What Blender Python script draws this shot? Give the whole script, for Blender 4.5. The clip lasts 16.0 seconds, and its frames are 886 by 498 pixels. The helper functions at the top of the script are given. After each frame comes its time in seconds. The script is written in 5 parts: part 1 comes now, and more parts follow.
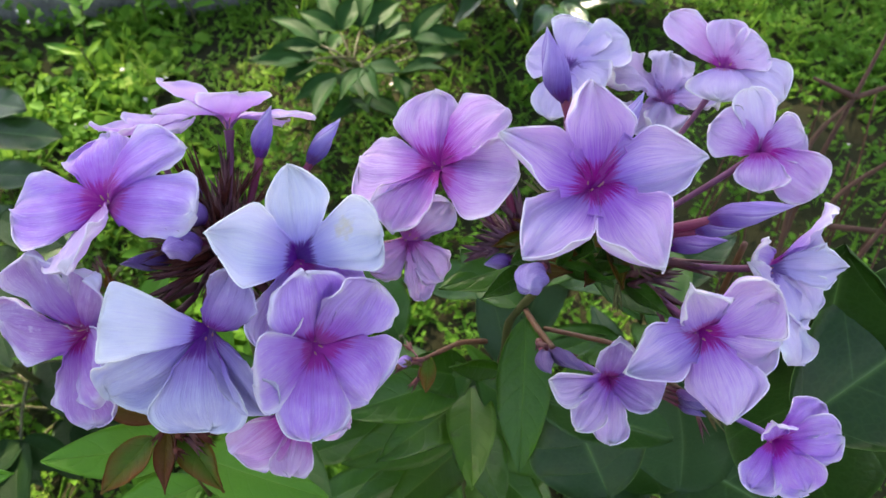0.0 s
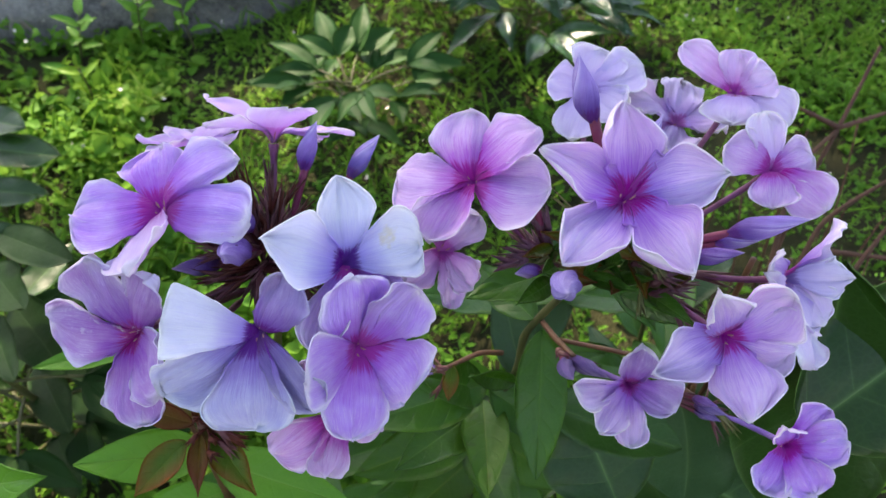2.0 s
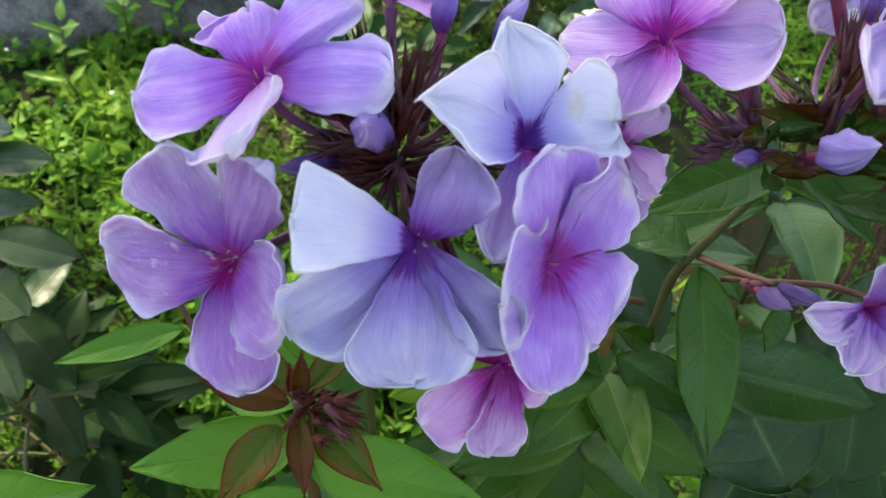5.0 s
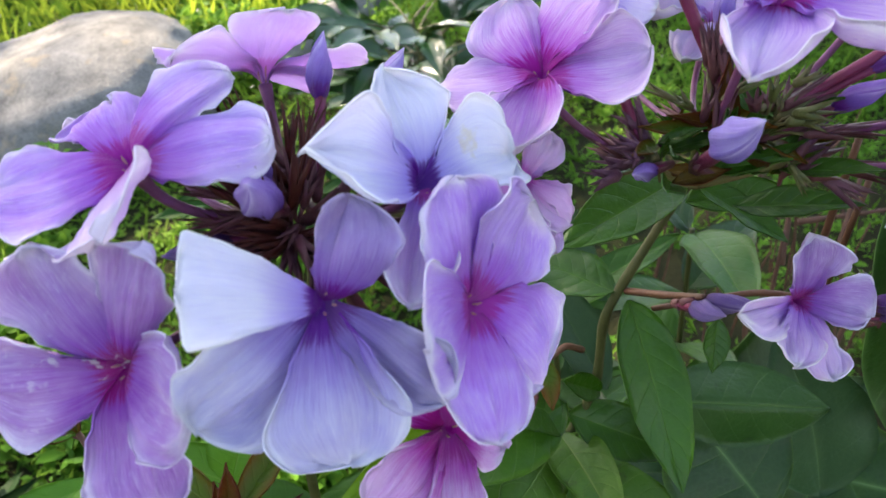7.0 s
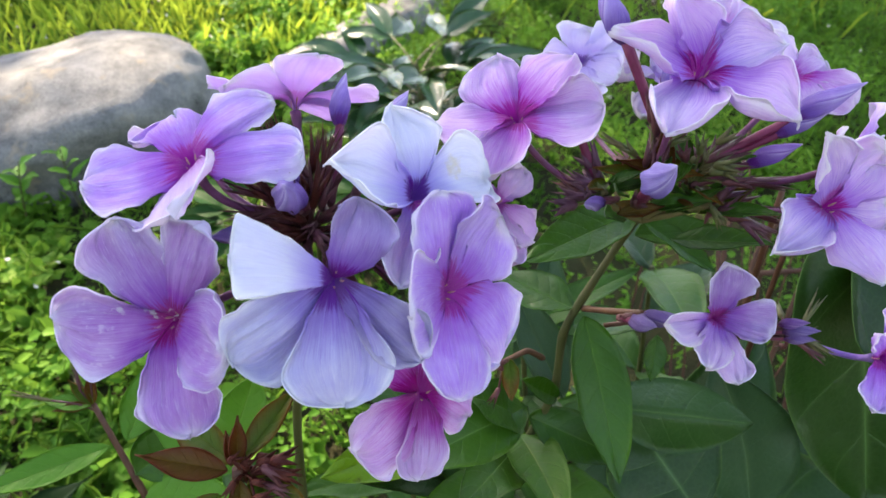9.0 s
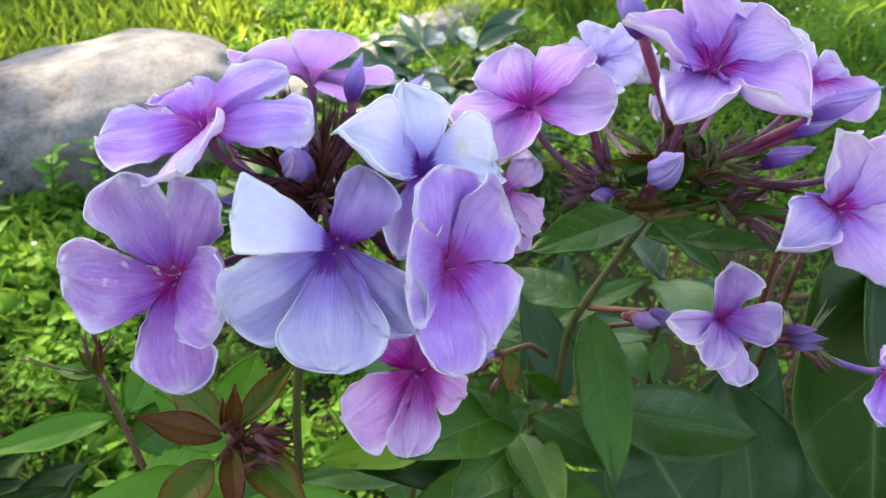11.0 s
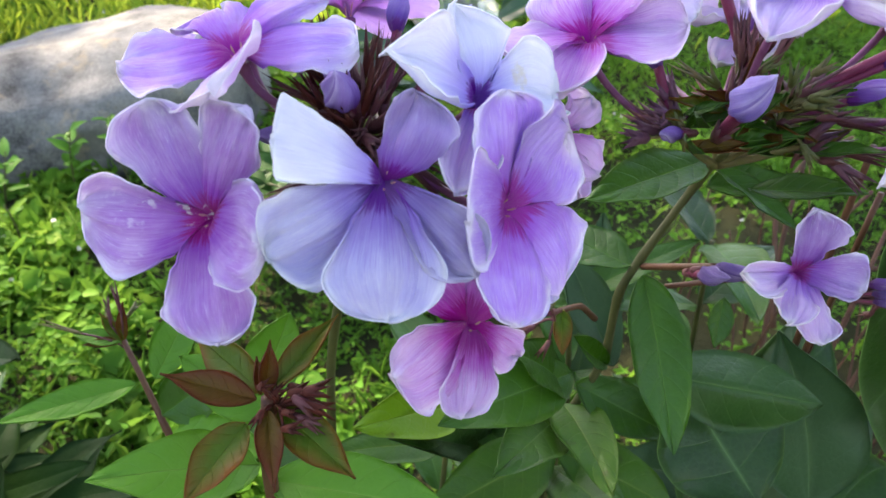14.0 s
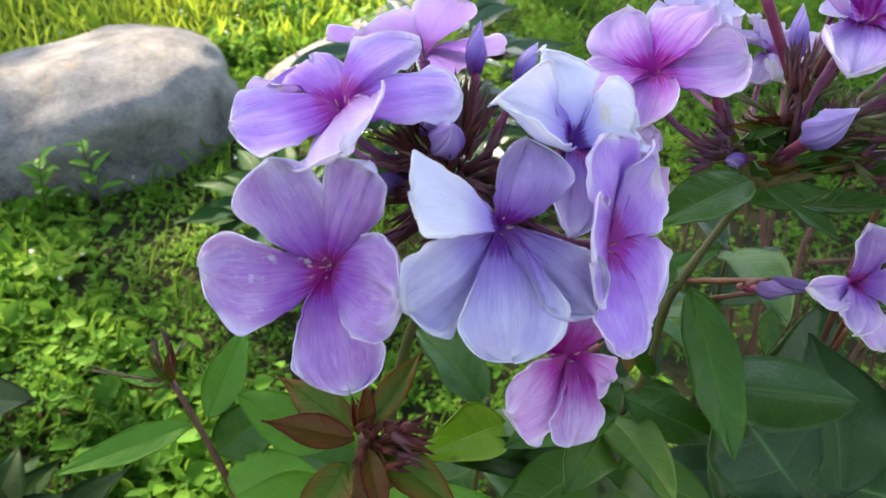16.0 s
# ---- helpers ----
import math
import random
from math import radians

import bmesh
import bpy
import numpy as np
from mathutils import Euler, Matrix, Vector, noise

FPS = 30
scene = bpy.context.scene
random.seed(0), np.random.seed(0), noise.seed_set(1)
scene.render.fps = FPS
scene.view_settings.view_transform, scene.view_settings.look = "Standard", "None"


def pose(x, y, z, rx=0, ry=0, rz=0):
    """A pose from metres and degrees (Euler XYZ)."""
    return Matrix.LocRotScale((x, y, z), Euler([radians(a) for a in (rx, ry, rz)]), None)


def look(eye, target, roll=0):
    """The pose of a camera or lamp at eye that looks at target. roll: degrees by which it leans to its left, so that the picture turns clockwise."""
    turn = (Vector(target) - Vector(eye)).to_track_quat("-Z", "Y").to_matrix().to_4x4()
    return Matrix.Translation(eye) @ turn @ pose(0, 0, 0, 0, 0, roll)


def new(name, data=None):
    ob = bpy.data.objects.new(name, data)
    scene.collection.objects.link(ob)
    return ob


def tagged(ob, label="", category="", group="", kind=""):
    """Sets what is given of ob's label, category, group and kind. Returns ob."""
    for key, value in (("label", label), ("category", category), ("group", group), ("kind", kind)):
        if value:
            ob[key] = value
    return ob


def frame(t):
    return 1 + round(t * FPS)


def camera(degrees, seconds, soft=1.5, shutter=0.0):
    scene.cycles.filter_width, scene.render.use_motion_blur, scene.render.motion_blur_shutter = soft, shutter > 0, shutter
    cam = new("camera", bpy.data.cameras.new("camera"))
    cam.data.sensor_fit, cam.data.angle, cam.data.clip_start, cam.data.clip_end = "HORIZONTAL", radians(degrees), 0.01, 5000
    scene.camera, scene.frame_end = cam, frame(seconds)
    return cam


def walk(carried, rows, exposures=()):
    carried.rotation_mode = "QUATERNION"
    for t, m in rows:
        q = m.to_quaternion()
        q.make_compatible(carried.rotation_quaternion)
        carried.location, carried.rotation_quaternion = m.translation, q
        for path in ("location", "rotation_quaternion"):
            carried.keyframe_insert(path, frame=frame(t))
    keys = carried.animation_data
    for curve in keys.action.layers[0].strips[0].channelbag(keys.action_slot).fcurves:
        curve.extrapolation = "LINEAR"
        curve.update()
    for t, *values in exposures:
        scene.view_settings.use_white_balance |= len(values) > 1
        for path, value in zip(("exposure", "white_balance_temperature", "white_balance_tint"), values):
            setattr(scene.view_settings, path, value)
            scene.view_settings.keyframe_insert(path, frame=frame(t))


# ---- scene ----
cam = camera(66.3, 16.0, soft=1.5)
PATH = [
    (0, (0.00666, 0.01086, 0.45510), (-0.0530, 1.4021, -0.9805), -1.29),
    (0.5, (0.00533, 0.01083, 0.45610), (-0.0582, 1.3997, -0.9816), -1.78),
    (1, (-0.00024, 0.00714, 0.46244), (-0.0286, 1.4539, -0.9182), 0.04),
    (1.5, (-0.00525, 0.00365, 0.46083), (-0.0312, 1.4539, -0.9161), 0.92),
    (2, (-0.00458, 0.00252, 0.45831), (-0.0109, 1.4482, -0.9237), 0.86),
    (2.5, (-0.00549, 0.00320, 0.45609), (0.0046, 1.4374, -0.9378), 0.87),
    (3, (-0.00261, 0.00498, 0.45583), (-0.0114, 1.4304, -0.9471), 0.32),
    (3.5, (0.00213, 0.01809, 0.45865), (0.0071, 1.4075, -0.9799), 1.37),
    (4, (-0.01132, 0.01625, 0.45903), (-0.0859, 1.3956, -0.9873), -0.42),
    (4.2, (-0.02503, 0.01918, 0.44828), (-0.0989, 1.3890, -1.0072), -0.18),
    (6.3, (-0.04314, 0.01498, 0.40438), (0.2275, 1.6607, -0.6994), -6.09),
    (6.5, (-0.03866, 0.01796, 0.40381), (0.2248, 1.6620, -0.7042), -6.28),
    (7, (-0.03678, 0.01747, 0.40524), (0.2387, 1.6594, -0.7029), -7.01),
    (7.5, (-0.03695, 0.01476, 0.40897), (0.2577, 1.6637, -0.6838), -6.98),
    (8, (-0.03980, -0.00102, 0.41571), (0.2225, 1.6802, -0.6353), -6.95),
    (8.5, (-0.04102, -0.00562, 0.41543), (0.2693, 1.6863, -0.6049), -4.64),
    (9, (-0.04104, -0.00797, 0.41411), (0.2872, 1.6835, -0.6014), -2.20),
    (9.2, (-0.04464, -0.00784, 0.41552), (0.3322, 1.6531, -0.6330), -0.23),
    (11.3, (-0.03645, -0.01424, 0.40701), (0.2061, 1.7239, -0.5522), 0.08),
    (11.5, (-0.03494, -0.01503, 0.40640), (0.1900, 1.7281, -0.5481), -0.10),
    (12, (-0.03168, -0.01332, 0.40560), (0.1651, 1.7300, -0.5547), -1.70),
    (12.5, (-0.03535, -0.01123, 0.40125), (0.1594, 1.7273, -0.5680), -1.81),
    (13, (-0.04059, -0.00799, 0.39869), (0.1478, 1.7322, -0.5690), -1.36),
    (13.5, (-0.04317, -0.00752, 0.39894), (0.1749, 1.7359, -0.5565), -0.53),
    (14, (-0.04430, -0.00471, 0.39626), (0.1794, 1.7044, -0.6181), -0.82),
    (14.5, (-0.03926, -0.00791, 0.40771), (0.1772, 1.7324, -0.5537), -1.51),
    (15, (-0.03941, -0.01169, 0.41580), (0.1930, 1.7250, -0.5485), -1.28),
    (15.5, (-0.05209, -0.00184, 0.41040), (0.1861, 1.7179, -0.5825), -2.94),
    (16, (-0.06717, -0.00097, 0.40386), (0.2655, 1.6943, -0.6038), -1.95),
]
cam.data.dof.use_dof, cam.data.dof.focus_distance, cam.data.dof.aperture_fstop = True, 0.136, 38.0
EXPOSURE = (8000, 16)
walk(cam, [(t, look(eye, target, roll)) for t, eye, target, roll in PATH], [(t, stops, *EXPOSURE) for t, stops in ((0.0, 1.97), (4.2, 1.97), (6.3, 2.05), (9.2, 2.14), (11.3, 2.24), (14.0, 2.28), (14.5, 2.31), (15.3, 2.14), (16.0, 2.11))])

# ---- light ----
SUN_TO = Vector((-0.30, 0.64, 0.70)).normalized()
world = bpy.data.worlds.new("sky")
scene.world = world
world.use_nodes = True
wn = world.node_tree
sky = wn.nodes.new("ShaderNodeTexSky")
sky.sky_type = "NISHITA"
sky.sun_disc = False
sky.sun_elevation = math.asin(SUN_TO.z)
sky.sun_rotation = math.atan2(SUN_TO.x, SUN_TO.y)
wn.links.new(sky.outputs[0], wn.nodes["Background"].inputs[0])
wn.nodes["Background"].inputs[1].default_value = 0.15
sun_data = bpy.data.lights.new("sun", "SUN")
sun_data.energy = 4.5
sun_data.angle = radians(0.6)
sun_data.color = (1.0, 0.94, 0.82)
sun = new("sun", sun_data)
sun.matrix_world = look(SUN_TO * 10, (0, 0, 0))


# ---- materials ----
def material(name, rough=0.5, spec=0.4):
    m = bpy.data.materials.new(name)
    m.use_nodes = True
    b = m.node_tree.nodes["Principled BSDF"]
    b.inputs["Roughness"].default_value = rough
    b.inputs["Specular IOR Level"].default_value = spec
    return m, m.node_tree, b


def ramp(t, stops, fac):
    r = t.nodes.new("ShaderNodeValToRGB")
    while len(r.color_ramp.elements) < len(stops):
        r.color_ramp.elements.new(0.5)
    for e, (at, col) in zip(r.color_ramp.elements, stops):
        e.position, e.color = at, (*col, 1)
    t.links.new(fac, r.inputs[0])
    return r.outputs[0]


def noise_of(t, vec, scale, detail=3.0, rough=0.5):
    n = t.nodes.new("ShaderNodeTexNoise")
    n.inputs["Scale"].default_value, n.inputs["Detail"].default_value, n.inputs["Roughness"].default_value = scale, detail, rough
    if vec is not None:
        t.links.new(vec, n.inputs["Vector"])
    return n.outputs["Fac"]


def calc(t, op, a, b=None, c=None):
    n = t.nodes.new("ShaderNodeMath")
    n.operation = op
    for socket, value in zip(n.inputs, (a, b, c)):
        if value is None:
            continue
        if isinstance(value, (int, float)):
            socket.default_value = value
        else:
            t.links.new(value, socket)
    return n.outputs[0]


def blend(t, fac, a, b, mode="MIX"):
    n = t.nodes.new("ShaderNodeMix")
    n.data_type, n.blend_type = "RGBA", mode
    for socket, value in ((n.inputs[0], fac), (n.inputs[6], a), (n.inputs[7], b)):
        if isinstance(value, (int, float)):
            socket.default_value = value
        elif isinstance(value, tuple):
            socket.default_value = (*value, 1)
        else:
            t.links.new(value, socket)
    return n.outputs[2]


def stretch(t, vec, sx, sy, sz=1.0):
    n = t.nodes.new("ShaderNodeMapping")
    n.inputs["Scale"].default_value = (sx, sy, sz)
    t.links.new(vec, n.inputs["Vector"])
    return n.outputs[0]


def bump(t, b, height, dist, strength=0.5):
    n = t.nodes.new("ShaderNodeBump")
    n.inputs["Strength"].default_value, n.inputs["Distance"].default_value = strength, dist
    t.links.new(height, n.inputs["Height"])
    t.links.new(n.outputs[0], b.inputs["Normal"])
    return n.outputs[0]


def see_through(m, t, b, colour, amount):
    """Light that passes through a thin leaf or petal."""
    tr = t.nodes.new("ShaderNodeBsdfTranslucent")
    if isinstance(colour, tuple):
        tr.inputs[0].default_value = (*colour, 1)
    else:
        t.links.new(colour, tr.inputs[0])
    mix = t.nodes.new("ShaderNodeMixShader")
    mix.inputs[0].default_value = amount
    t.links.new(b.outputs[0], mix.inputs[1])
    t.links.new(tr.outputs[0], mix.inputs[2])
    t.links.new(mix.outputs[0], t.nodes["Material Output"].inputs[0])


def sheet_coords(t):
    """Along and across a petal or leaf: 0 to 1, and -1 to 1."""
    uv = t.nodes.new("ShaderNodeUVMap")
    sep = t.nodes.new("ShaderNodeSeparateXYZ")
    t.links.new(uv.outputs[0], sep.inputs[0])
    along = sep.outputs[0]
    across = calc(t, "MULTIPLY_ADD", sep.outputs[1], 2.0, -1.0)
    return uv.outputs[0], along, across


def object_random(t):
    return t.nodes.new("ShaderNodeObjectInfo").outputs["Random"]


def petal_material(name, eye, inner, blade, rim, streak=0.5, eye_to=0.26, thin=0.38):
    m, t, b = material(name, 0.55, 0.25)
    uv, along, across = sheet_coords(t)
    geo = t.nodes.new("ShaderNodeTexCoord").outputs["Object"]
    fan = noise_of(t, stretch(t, uv, 1.4, 17.0), 1.0, 3.0, 0.6)
    fine = noise_of(t, stretch(t, uv, 2.2, 60.0), 1.0, 2.0, 0.6)
    hair = noise_of(t, stretch(t, uv, 6.5, 85.0), 1.0, 4.0, 0.72)
    cloud = noise_of(t, geo, 180.0, 3.0)
    stroke = noise_of(t, stretch(t, uv, 3.2, 34.0), 1.0, 5.0, 0.68)
    rnd = object_random(t)
    shifted = calc(t, "ADD", along, calc(t, "MULTIPLY", calc(t, "SUBTRACT", fan, 0.5), -0.18 * streak - 0.06))
    shifted = calc(t, "ADD", shifted, calc(t, "MULTIPLY", calc(t, "SUBTRACT", fine, 0.5), -0.30 * streak))
    base = ramp(t, [(0.0, eye), (eye_to * 0.72, eye), (eye_to * 1.05, inner), (min(0.9, eye_to + 0.36), blade), (1.0, blade)], shifted)
    lines = calc(t, "MULTIPLY", calc(t, "SMOOTH_MIN", calc(t, "MAXIMUM", calc(t, "MULTIPLY_ADD", fine, 3.6, -1.55), 0.0), 1.0, 0.1), 0.7 * streak)
    lines = calc(t, "MULTIPLY", lines, calc(t, "MULTIPLY", calc(t, "MINIMUM", calc(t, "MAXIMUM", calc(t, "MULTIPLY_ADD", along, 7.0, -7.0 * eye_to * 0.85), 0.0), 1.0), calc(t, "SUBTRACT", 1.15, along)))
    base = blend(t, lines, base, inner)
    base = blend(t, calc(t, "MULTIPLY", calc(t, "MULTIPLY", calc(t, "MAXIMUM", calc(t, "MULTIPLY_ADD", cloud, 2.4, -1.0), 0.0), along), 0.6), base, rim)
    outer = calc(t, "MINIMUM", calc(t, "MAXIMUM", calc(t, "MULTIPLY_ADD", along, 2.2, -0.7), 0.0), 1.0)
    far_out = calc(t, "MAXIMUM", calc(t, "POWER", calc(t, "ABSOLUTE", across), 3.2), calc(t, "POWER", along, 7.0))
    edge = calc(t, "MULTIPLY", outer, calc(t, "ADD", calc(t, "MULTIPLY", far_out, 0.34), calc(t, "MULTIPLY", calc(t, "POWER", far_out, 3.6), 1.2)))
    # pale rim, with light on curled edges painted in, comes and goes along them
    broken = calc(t, "MINIMUM", calc(t, "MAXIMUM", calc(t, "MULTIPLY_ADD", noise_of(t, geo, 120.0, 4.0, 0.6), 4.2, -1.15), 0.35), 1.4)
    base = blend(t, calc(t, "MINIMUM", calc(t, "MULTIPLY", edge, broken), 0.95), base, rim)
    pale = calc(t, "MINIMUM", calc(t, "MAXIMUM", calc(t, "MULTIPLY_ADD", hair, 5.0, -2.75), 0.0), 1.0)
    wide = calc(t, "MINIMUM", calc(t, "MAXIMUM", calc(t, "MULTIPLY_ADD", along, 2.6, -0.85), 0.0), 1.0)
    base = blend(t, calc(t, "MULTIPLY", calc(t, "MULTIPLY", pale, wide), 0.72 * streak), base, rim)
    brush = calc(t, "MINIMUM", calc(t, "MAXIMUM", calc(t, "MULTIPLY_ADD", stroke, 6.0, -3.15), 0.0), 1.0)
    base = blend(t, calc(t, "MULTIPLY", calc(t, "MULTIPLY", brush, wide), 0.34), base, rim)
    dim = calc(t, "MINIMUM", calc(t, "MAXIMUM", calc(t, "MULTIPLY_ADD", stroke, -6.0, 2.6), 0.0), 1.0)
    base = blend(t, calc(t, "MULTIPLY", dim, 0.2), base, inner)
    vein = calc(t, "MINIMUM", calc(t, "MAXIMUM", calc(t, "MULTIPLY_ADD", hair, -6.0, 2.5), 0.0), 1.0)
    base = blend(t, calc(t, "MULTIPLY", vein, 0.55 * streak), base, inner)
    core = calc(t, "MINIMUM", calc(t, "MAXIMUM", calc(t, "MULTIPLY", calc(t, "SUBTRACT", eye_to * 0.95, shifted), 9.0), 0.0), 1.0)
    base = blend(t, core, base, eye)
    hue = t.nodes.new("ShaderNodeHueSaturation")
    t.links.new(calc(t, "MULTIPLY_ADD", rnd, 0.03, 0.485), hue.inputs["Hue"])
    t.links.new(calc(t, "MULTIPLY_ADD", rnd, 0.16, 0.92), hue.inputs["Saturation"])
    t.links.new(base, hue.inputs["Color"])
    t.links.new(hue.outputs[0], b.inputs["Base Color"])
    b.inputs["Sheen Weight"].default_value = 0.12
    bump(t, b, calc(t, "ADD", fan, calc(t, "ADD", calc(t, "MULTIPLY", fine, 0.7), calc(t, "ADD", calc(t, "MULTIPLY", hair, 0.3), calc(t, "MULTIPLY", stroke, 0.6)))), 0.0009, 0.6)
    see_through(m, t, b, hue.outputs[0], thin)
    return m


def stained(name, source, at, spot):
    """A copy of a petal material with a yellowed bruise and one dark speck."""
    m = source.copy()
    m.name = name
    t = m.node_tree
    b = t.nodes["Principled BSDF"]
    geo = t.nodes.new("ShaderNodeTexCoord").outputs["Object"]
    col = b.inputs["Base Color"].links[0].from_socket
    for place, size, tone, most in ((at, 0.0036, (0.76, 0.64, 0.26), 0.55), (spot, 0.0012, (0.05, 0.035, 0.02), 0.95)):
        far = t.nodes.new("ShaderNodeVectorMath")
        far.operation = "DISTANCE"
        t.links.new(geo, far.inputs[0])
        far.inputs[1].default_value = place
        ragged = calc(t, "MULTIPLY_ADD", noise_of(t, geo, 700.0, 3.0), size * 1.2, far.outputs["Value"])
        fac = calc(t, "MINIMUM", calc(t, "MAXIMUM", calc(t, "MULTIPLY_ADD", ragged, -1.6 / size, 2.2), 0.0), most)
        col = blend(t, fac, col, tone)
    t.links.new(col, b.inputs["Base Color"])
    return m


def worn(name, source, tone, fine, coarse):
    """A copy of a petal material with small bleached or withered scuffs."""
    m = source.copy()
    m.name = name
    t = m.node_tree
    b = t.nodes["Principled BSDF"]
    geo = t.nodes.new("ShaderNodeTexCoord").outputs["Object"]
    col = b.inputs["Base Color"].links[0].from_socket
    spots = calc(t, "MULTIPLY_ADD", noise_of(t, geo, fine, 3.0, 0.6), 16.0, -9.6)
    area = calc(t, "MULTIPLY_ADD", noise_of(t, geo, coarse, 2.0), 7.0, -3.2)
    fac = calc(t, "MULTIPLY", calc(t, "MINIMUM", calc(t, "MAXIMUM", spots, 0.0), 0.8), calc(t, "MINIMUM", calc(t, "MAXIMUM", area, 0.0), 1.0))
    t.links.new(blend(t, fac, col, tone), b.inputs["Base Color"])
    return m


def shade_of(c, k):
    """A foliage tone, deepened and a little greener."""
    return c[0] * k * 0.90, c[1] * k * 1.03, c[2] * k * 0.80


def leaf_material(name, dark, light, vein, rough=0.42, through_col=(0.25, 0.42, 0.04), amount=0.22, blotch=None, veins=7.0, spec=0.25, side_veins=0.28, margin=0.0, flush=None):
    dark, light, vein = shade_of(dark, 0.72), shade_of(light, 0.72), shade_of(vein, 0.8)
    m, t, b = material(name, rough, spec)
    uv, along, across = sheet_coords(t)
    geo = t.nodes.new("ShaderNodeTexCoord").outputs["Object"]
    a = calc(t, "ABSOLUTE", across)
    patch = noise_of(t, geo, 65.0, 5.0, 0.6)
    grain = noise_of(t, geo, 900.0, 3.0)
    rnd = object_random(t)
    col = blend(t, calc(t, "MULTIPLY_ADD", patch, 1.6, -0.35), dark, light)
    col = blend(t, calc(t, "MULTIPLY", rnd, 0.5), col, light)
    # paler tissue close to the midrib, darker between the side veins
    col = blend(t, calc(t, "MULTIPLY", calc(t, "POWER", calc(t, "SUBTRACT", 1.0, a), 5.0), 0.35), col, light)
    if flush:
        rosy = calc(t, "ADD", calc(t, "MULTIPLY", calc(t, "POWER", a, 2.0), 0.75), calc(t, "MULTIPLY_ADD", along, 0.7, calc(t, "MULTIPLY_ADD", patch, 2.4, -1.5)))
        col = blend(t, calc(t, "MINIMUM", calc(t, "MAXIMUM", rosy, 0.0), 0.92), col, flush)
    # side veins that run forward from the midrib
    run = calc(t, "FRACT", calc(t, "MULTIPLY", calc(t, "SUBTRACT", along, calc(t, "MULTIPLY_ADD", calc(t, "MULTIPLY", a, a), 0.07, calc(t, "MULTIPLY", a, 0.12))), veins))
    run = calc(t, "ADD", run, calc(t, "MULTIPLY_ADD", patch, 0.05, -0.025))
    side = calc(t, "POWER", calc(t, "ABSOLUTE", calc(t, "MULTIPLY_ADD", run, 2.0, -1.0)), 26.0)
    mid = calc(t, "POWER", calc(t, "SUBTRACT", 1.0, a), 34.0)
    line = calc(t, "MAXIMUM", mid, calc(t, "MULTIPLY", side, side_veins))
    cells = t.nodes.new("ShaderNodeTexVoronoi")
    cells.feature = "DISTANCE_TO_EDGE"
    cells.inputs["Scale"].default_value = 420.0
    t.links.new(geo, cells.inputs["Vector"])
    net = calc(t, "MINIMUM", calc(t, "MULTIPLY", cells.outputs["Distance"], 5.0), 1.0)
    col = blend(t, calc(t, "MULTIPLY", calc(t, "SUBTRACT", 1.0, net), 0.06), col, vein)
    col = blend(t, calc(t, "MULTIPLY", line, 0.72), col, vein)
    if margin:
        col = blend(t, calc(t, "MULTIPLY", calc(t, "POWER", a, 40.0), margin), col, vein)
    if blotch:
        spots = calc(t, "MAXIMUM", calc(t, "MULTIPLY_ADD", noise_of(t, geo, 150.0, 4.0, 0.65), 7.0, -4.3), 0.0)
        spots = calc(t, "MINIMUM", spots, 0.85)
        col = blend(t, spots, col, blotch)
    t.links.new(col, b.inputs["Base Color"])
    t.links.new(calc(t, "MULTIPLY_ADD", grain, 0.25, rough - 0.12), b.inputs["Roughness"])
    swell = calc(t, "MULTIPLY", calc(t, "POWER", calc(t, "ABSOLUTE", calc(t, "MULTIPLY_ADD", run, 2.0, -1.0)), 3.0), -0.4 * side_veins)
    bump(t, b, calc(t, "ADD", calc(t, "MULTIPLY_ADD", line, -0.35, swell), calc(t, "ADD", calc(t, "MULTIPLY", grain, 0.16), calc(t, "ADD", calc(t, "MULTIPLY", net, 0.04), calc(t, "MULTIPLY", patch, 1.1)))), 0.0012, 0.7)
    see_through(m, t, b, blend(t, 0.5, col, through_col), amount)
    return m


def plain_material(name, c1, c2, scale, rough=0.6, bump_size=0.0004, spec=0.3):
    m, t, b = material(name, rough, spec)
    geo = t.nodes.new("ShaderNodeTexCoord").outputs["Object"]
    big = noise_of(t, geo, scale, 4.0)
    fine = noise_of(t, geo, scale * 9, 3.0)
    col = blend(t, calc(t, "MULTIPLY_ADD", big, 1.8, -0.4), c1, c2)
    col = blend(t, calc(t, "MULTIPLY", fine, 0.25), col, c1)
    t.links.new(col, b.inputs["Base Color"])
    bump(t, b, calc(t, "ADD", big, fine), bump_size, 0.5)
    return m


def island_material(name, stops, rough=0.5, amount=0.35, glow=(0.4, 0.55, 0.05)):
    """Small foliage: every leaf of the mesh takes its own tone."""
    m, t, b = material(name, rough + 0.15, 0.15)
    rnd = t.nodes.new("ShaderNodeNewGeometry").outputs["Random Per Island"]
    geo = t.nodes.new("ShaderNodeTexCoord").outputs["Object"]
    field = noise_of(t, geo, 4.0, 4.0, 0.65)
    fac = calc(t, "ADD", calc(t, "MULTIPLY", rnd, 0.42), calc(t, "MULTIPLY_ADD", field, 2.3, -0.87))
    col = ramp(t, [(at, shade_of(c, 0.96)) for at, c in stops], fac)
    t.links.new(col, b.inputs["Base Color"])
    see_through(m, t, b, blend(t, 0.55, col, glow), amount)
    return m


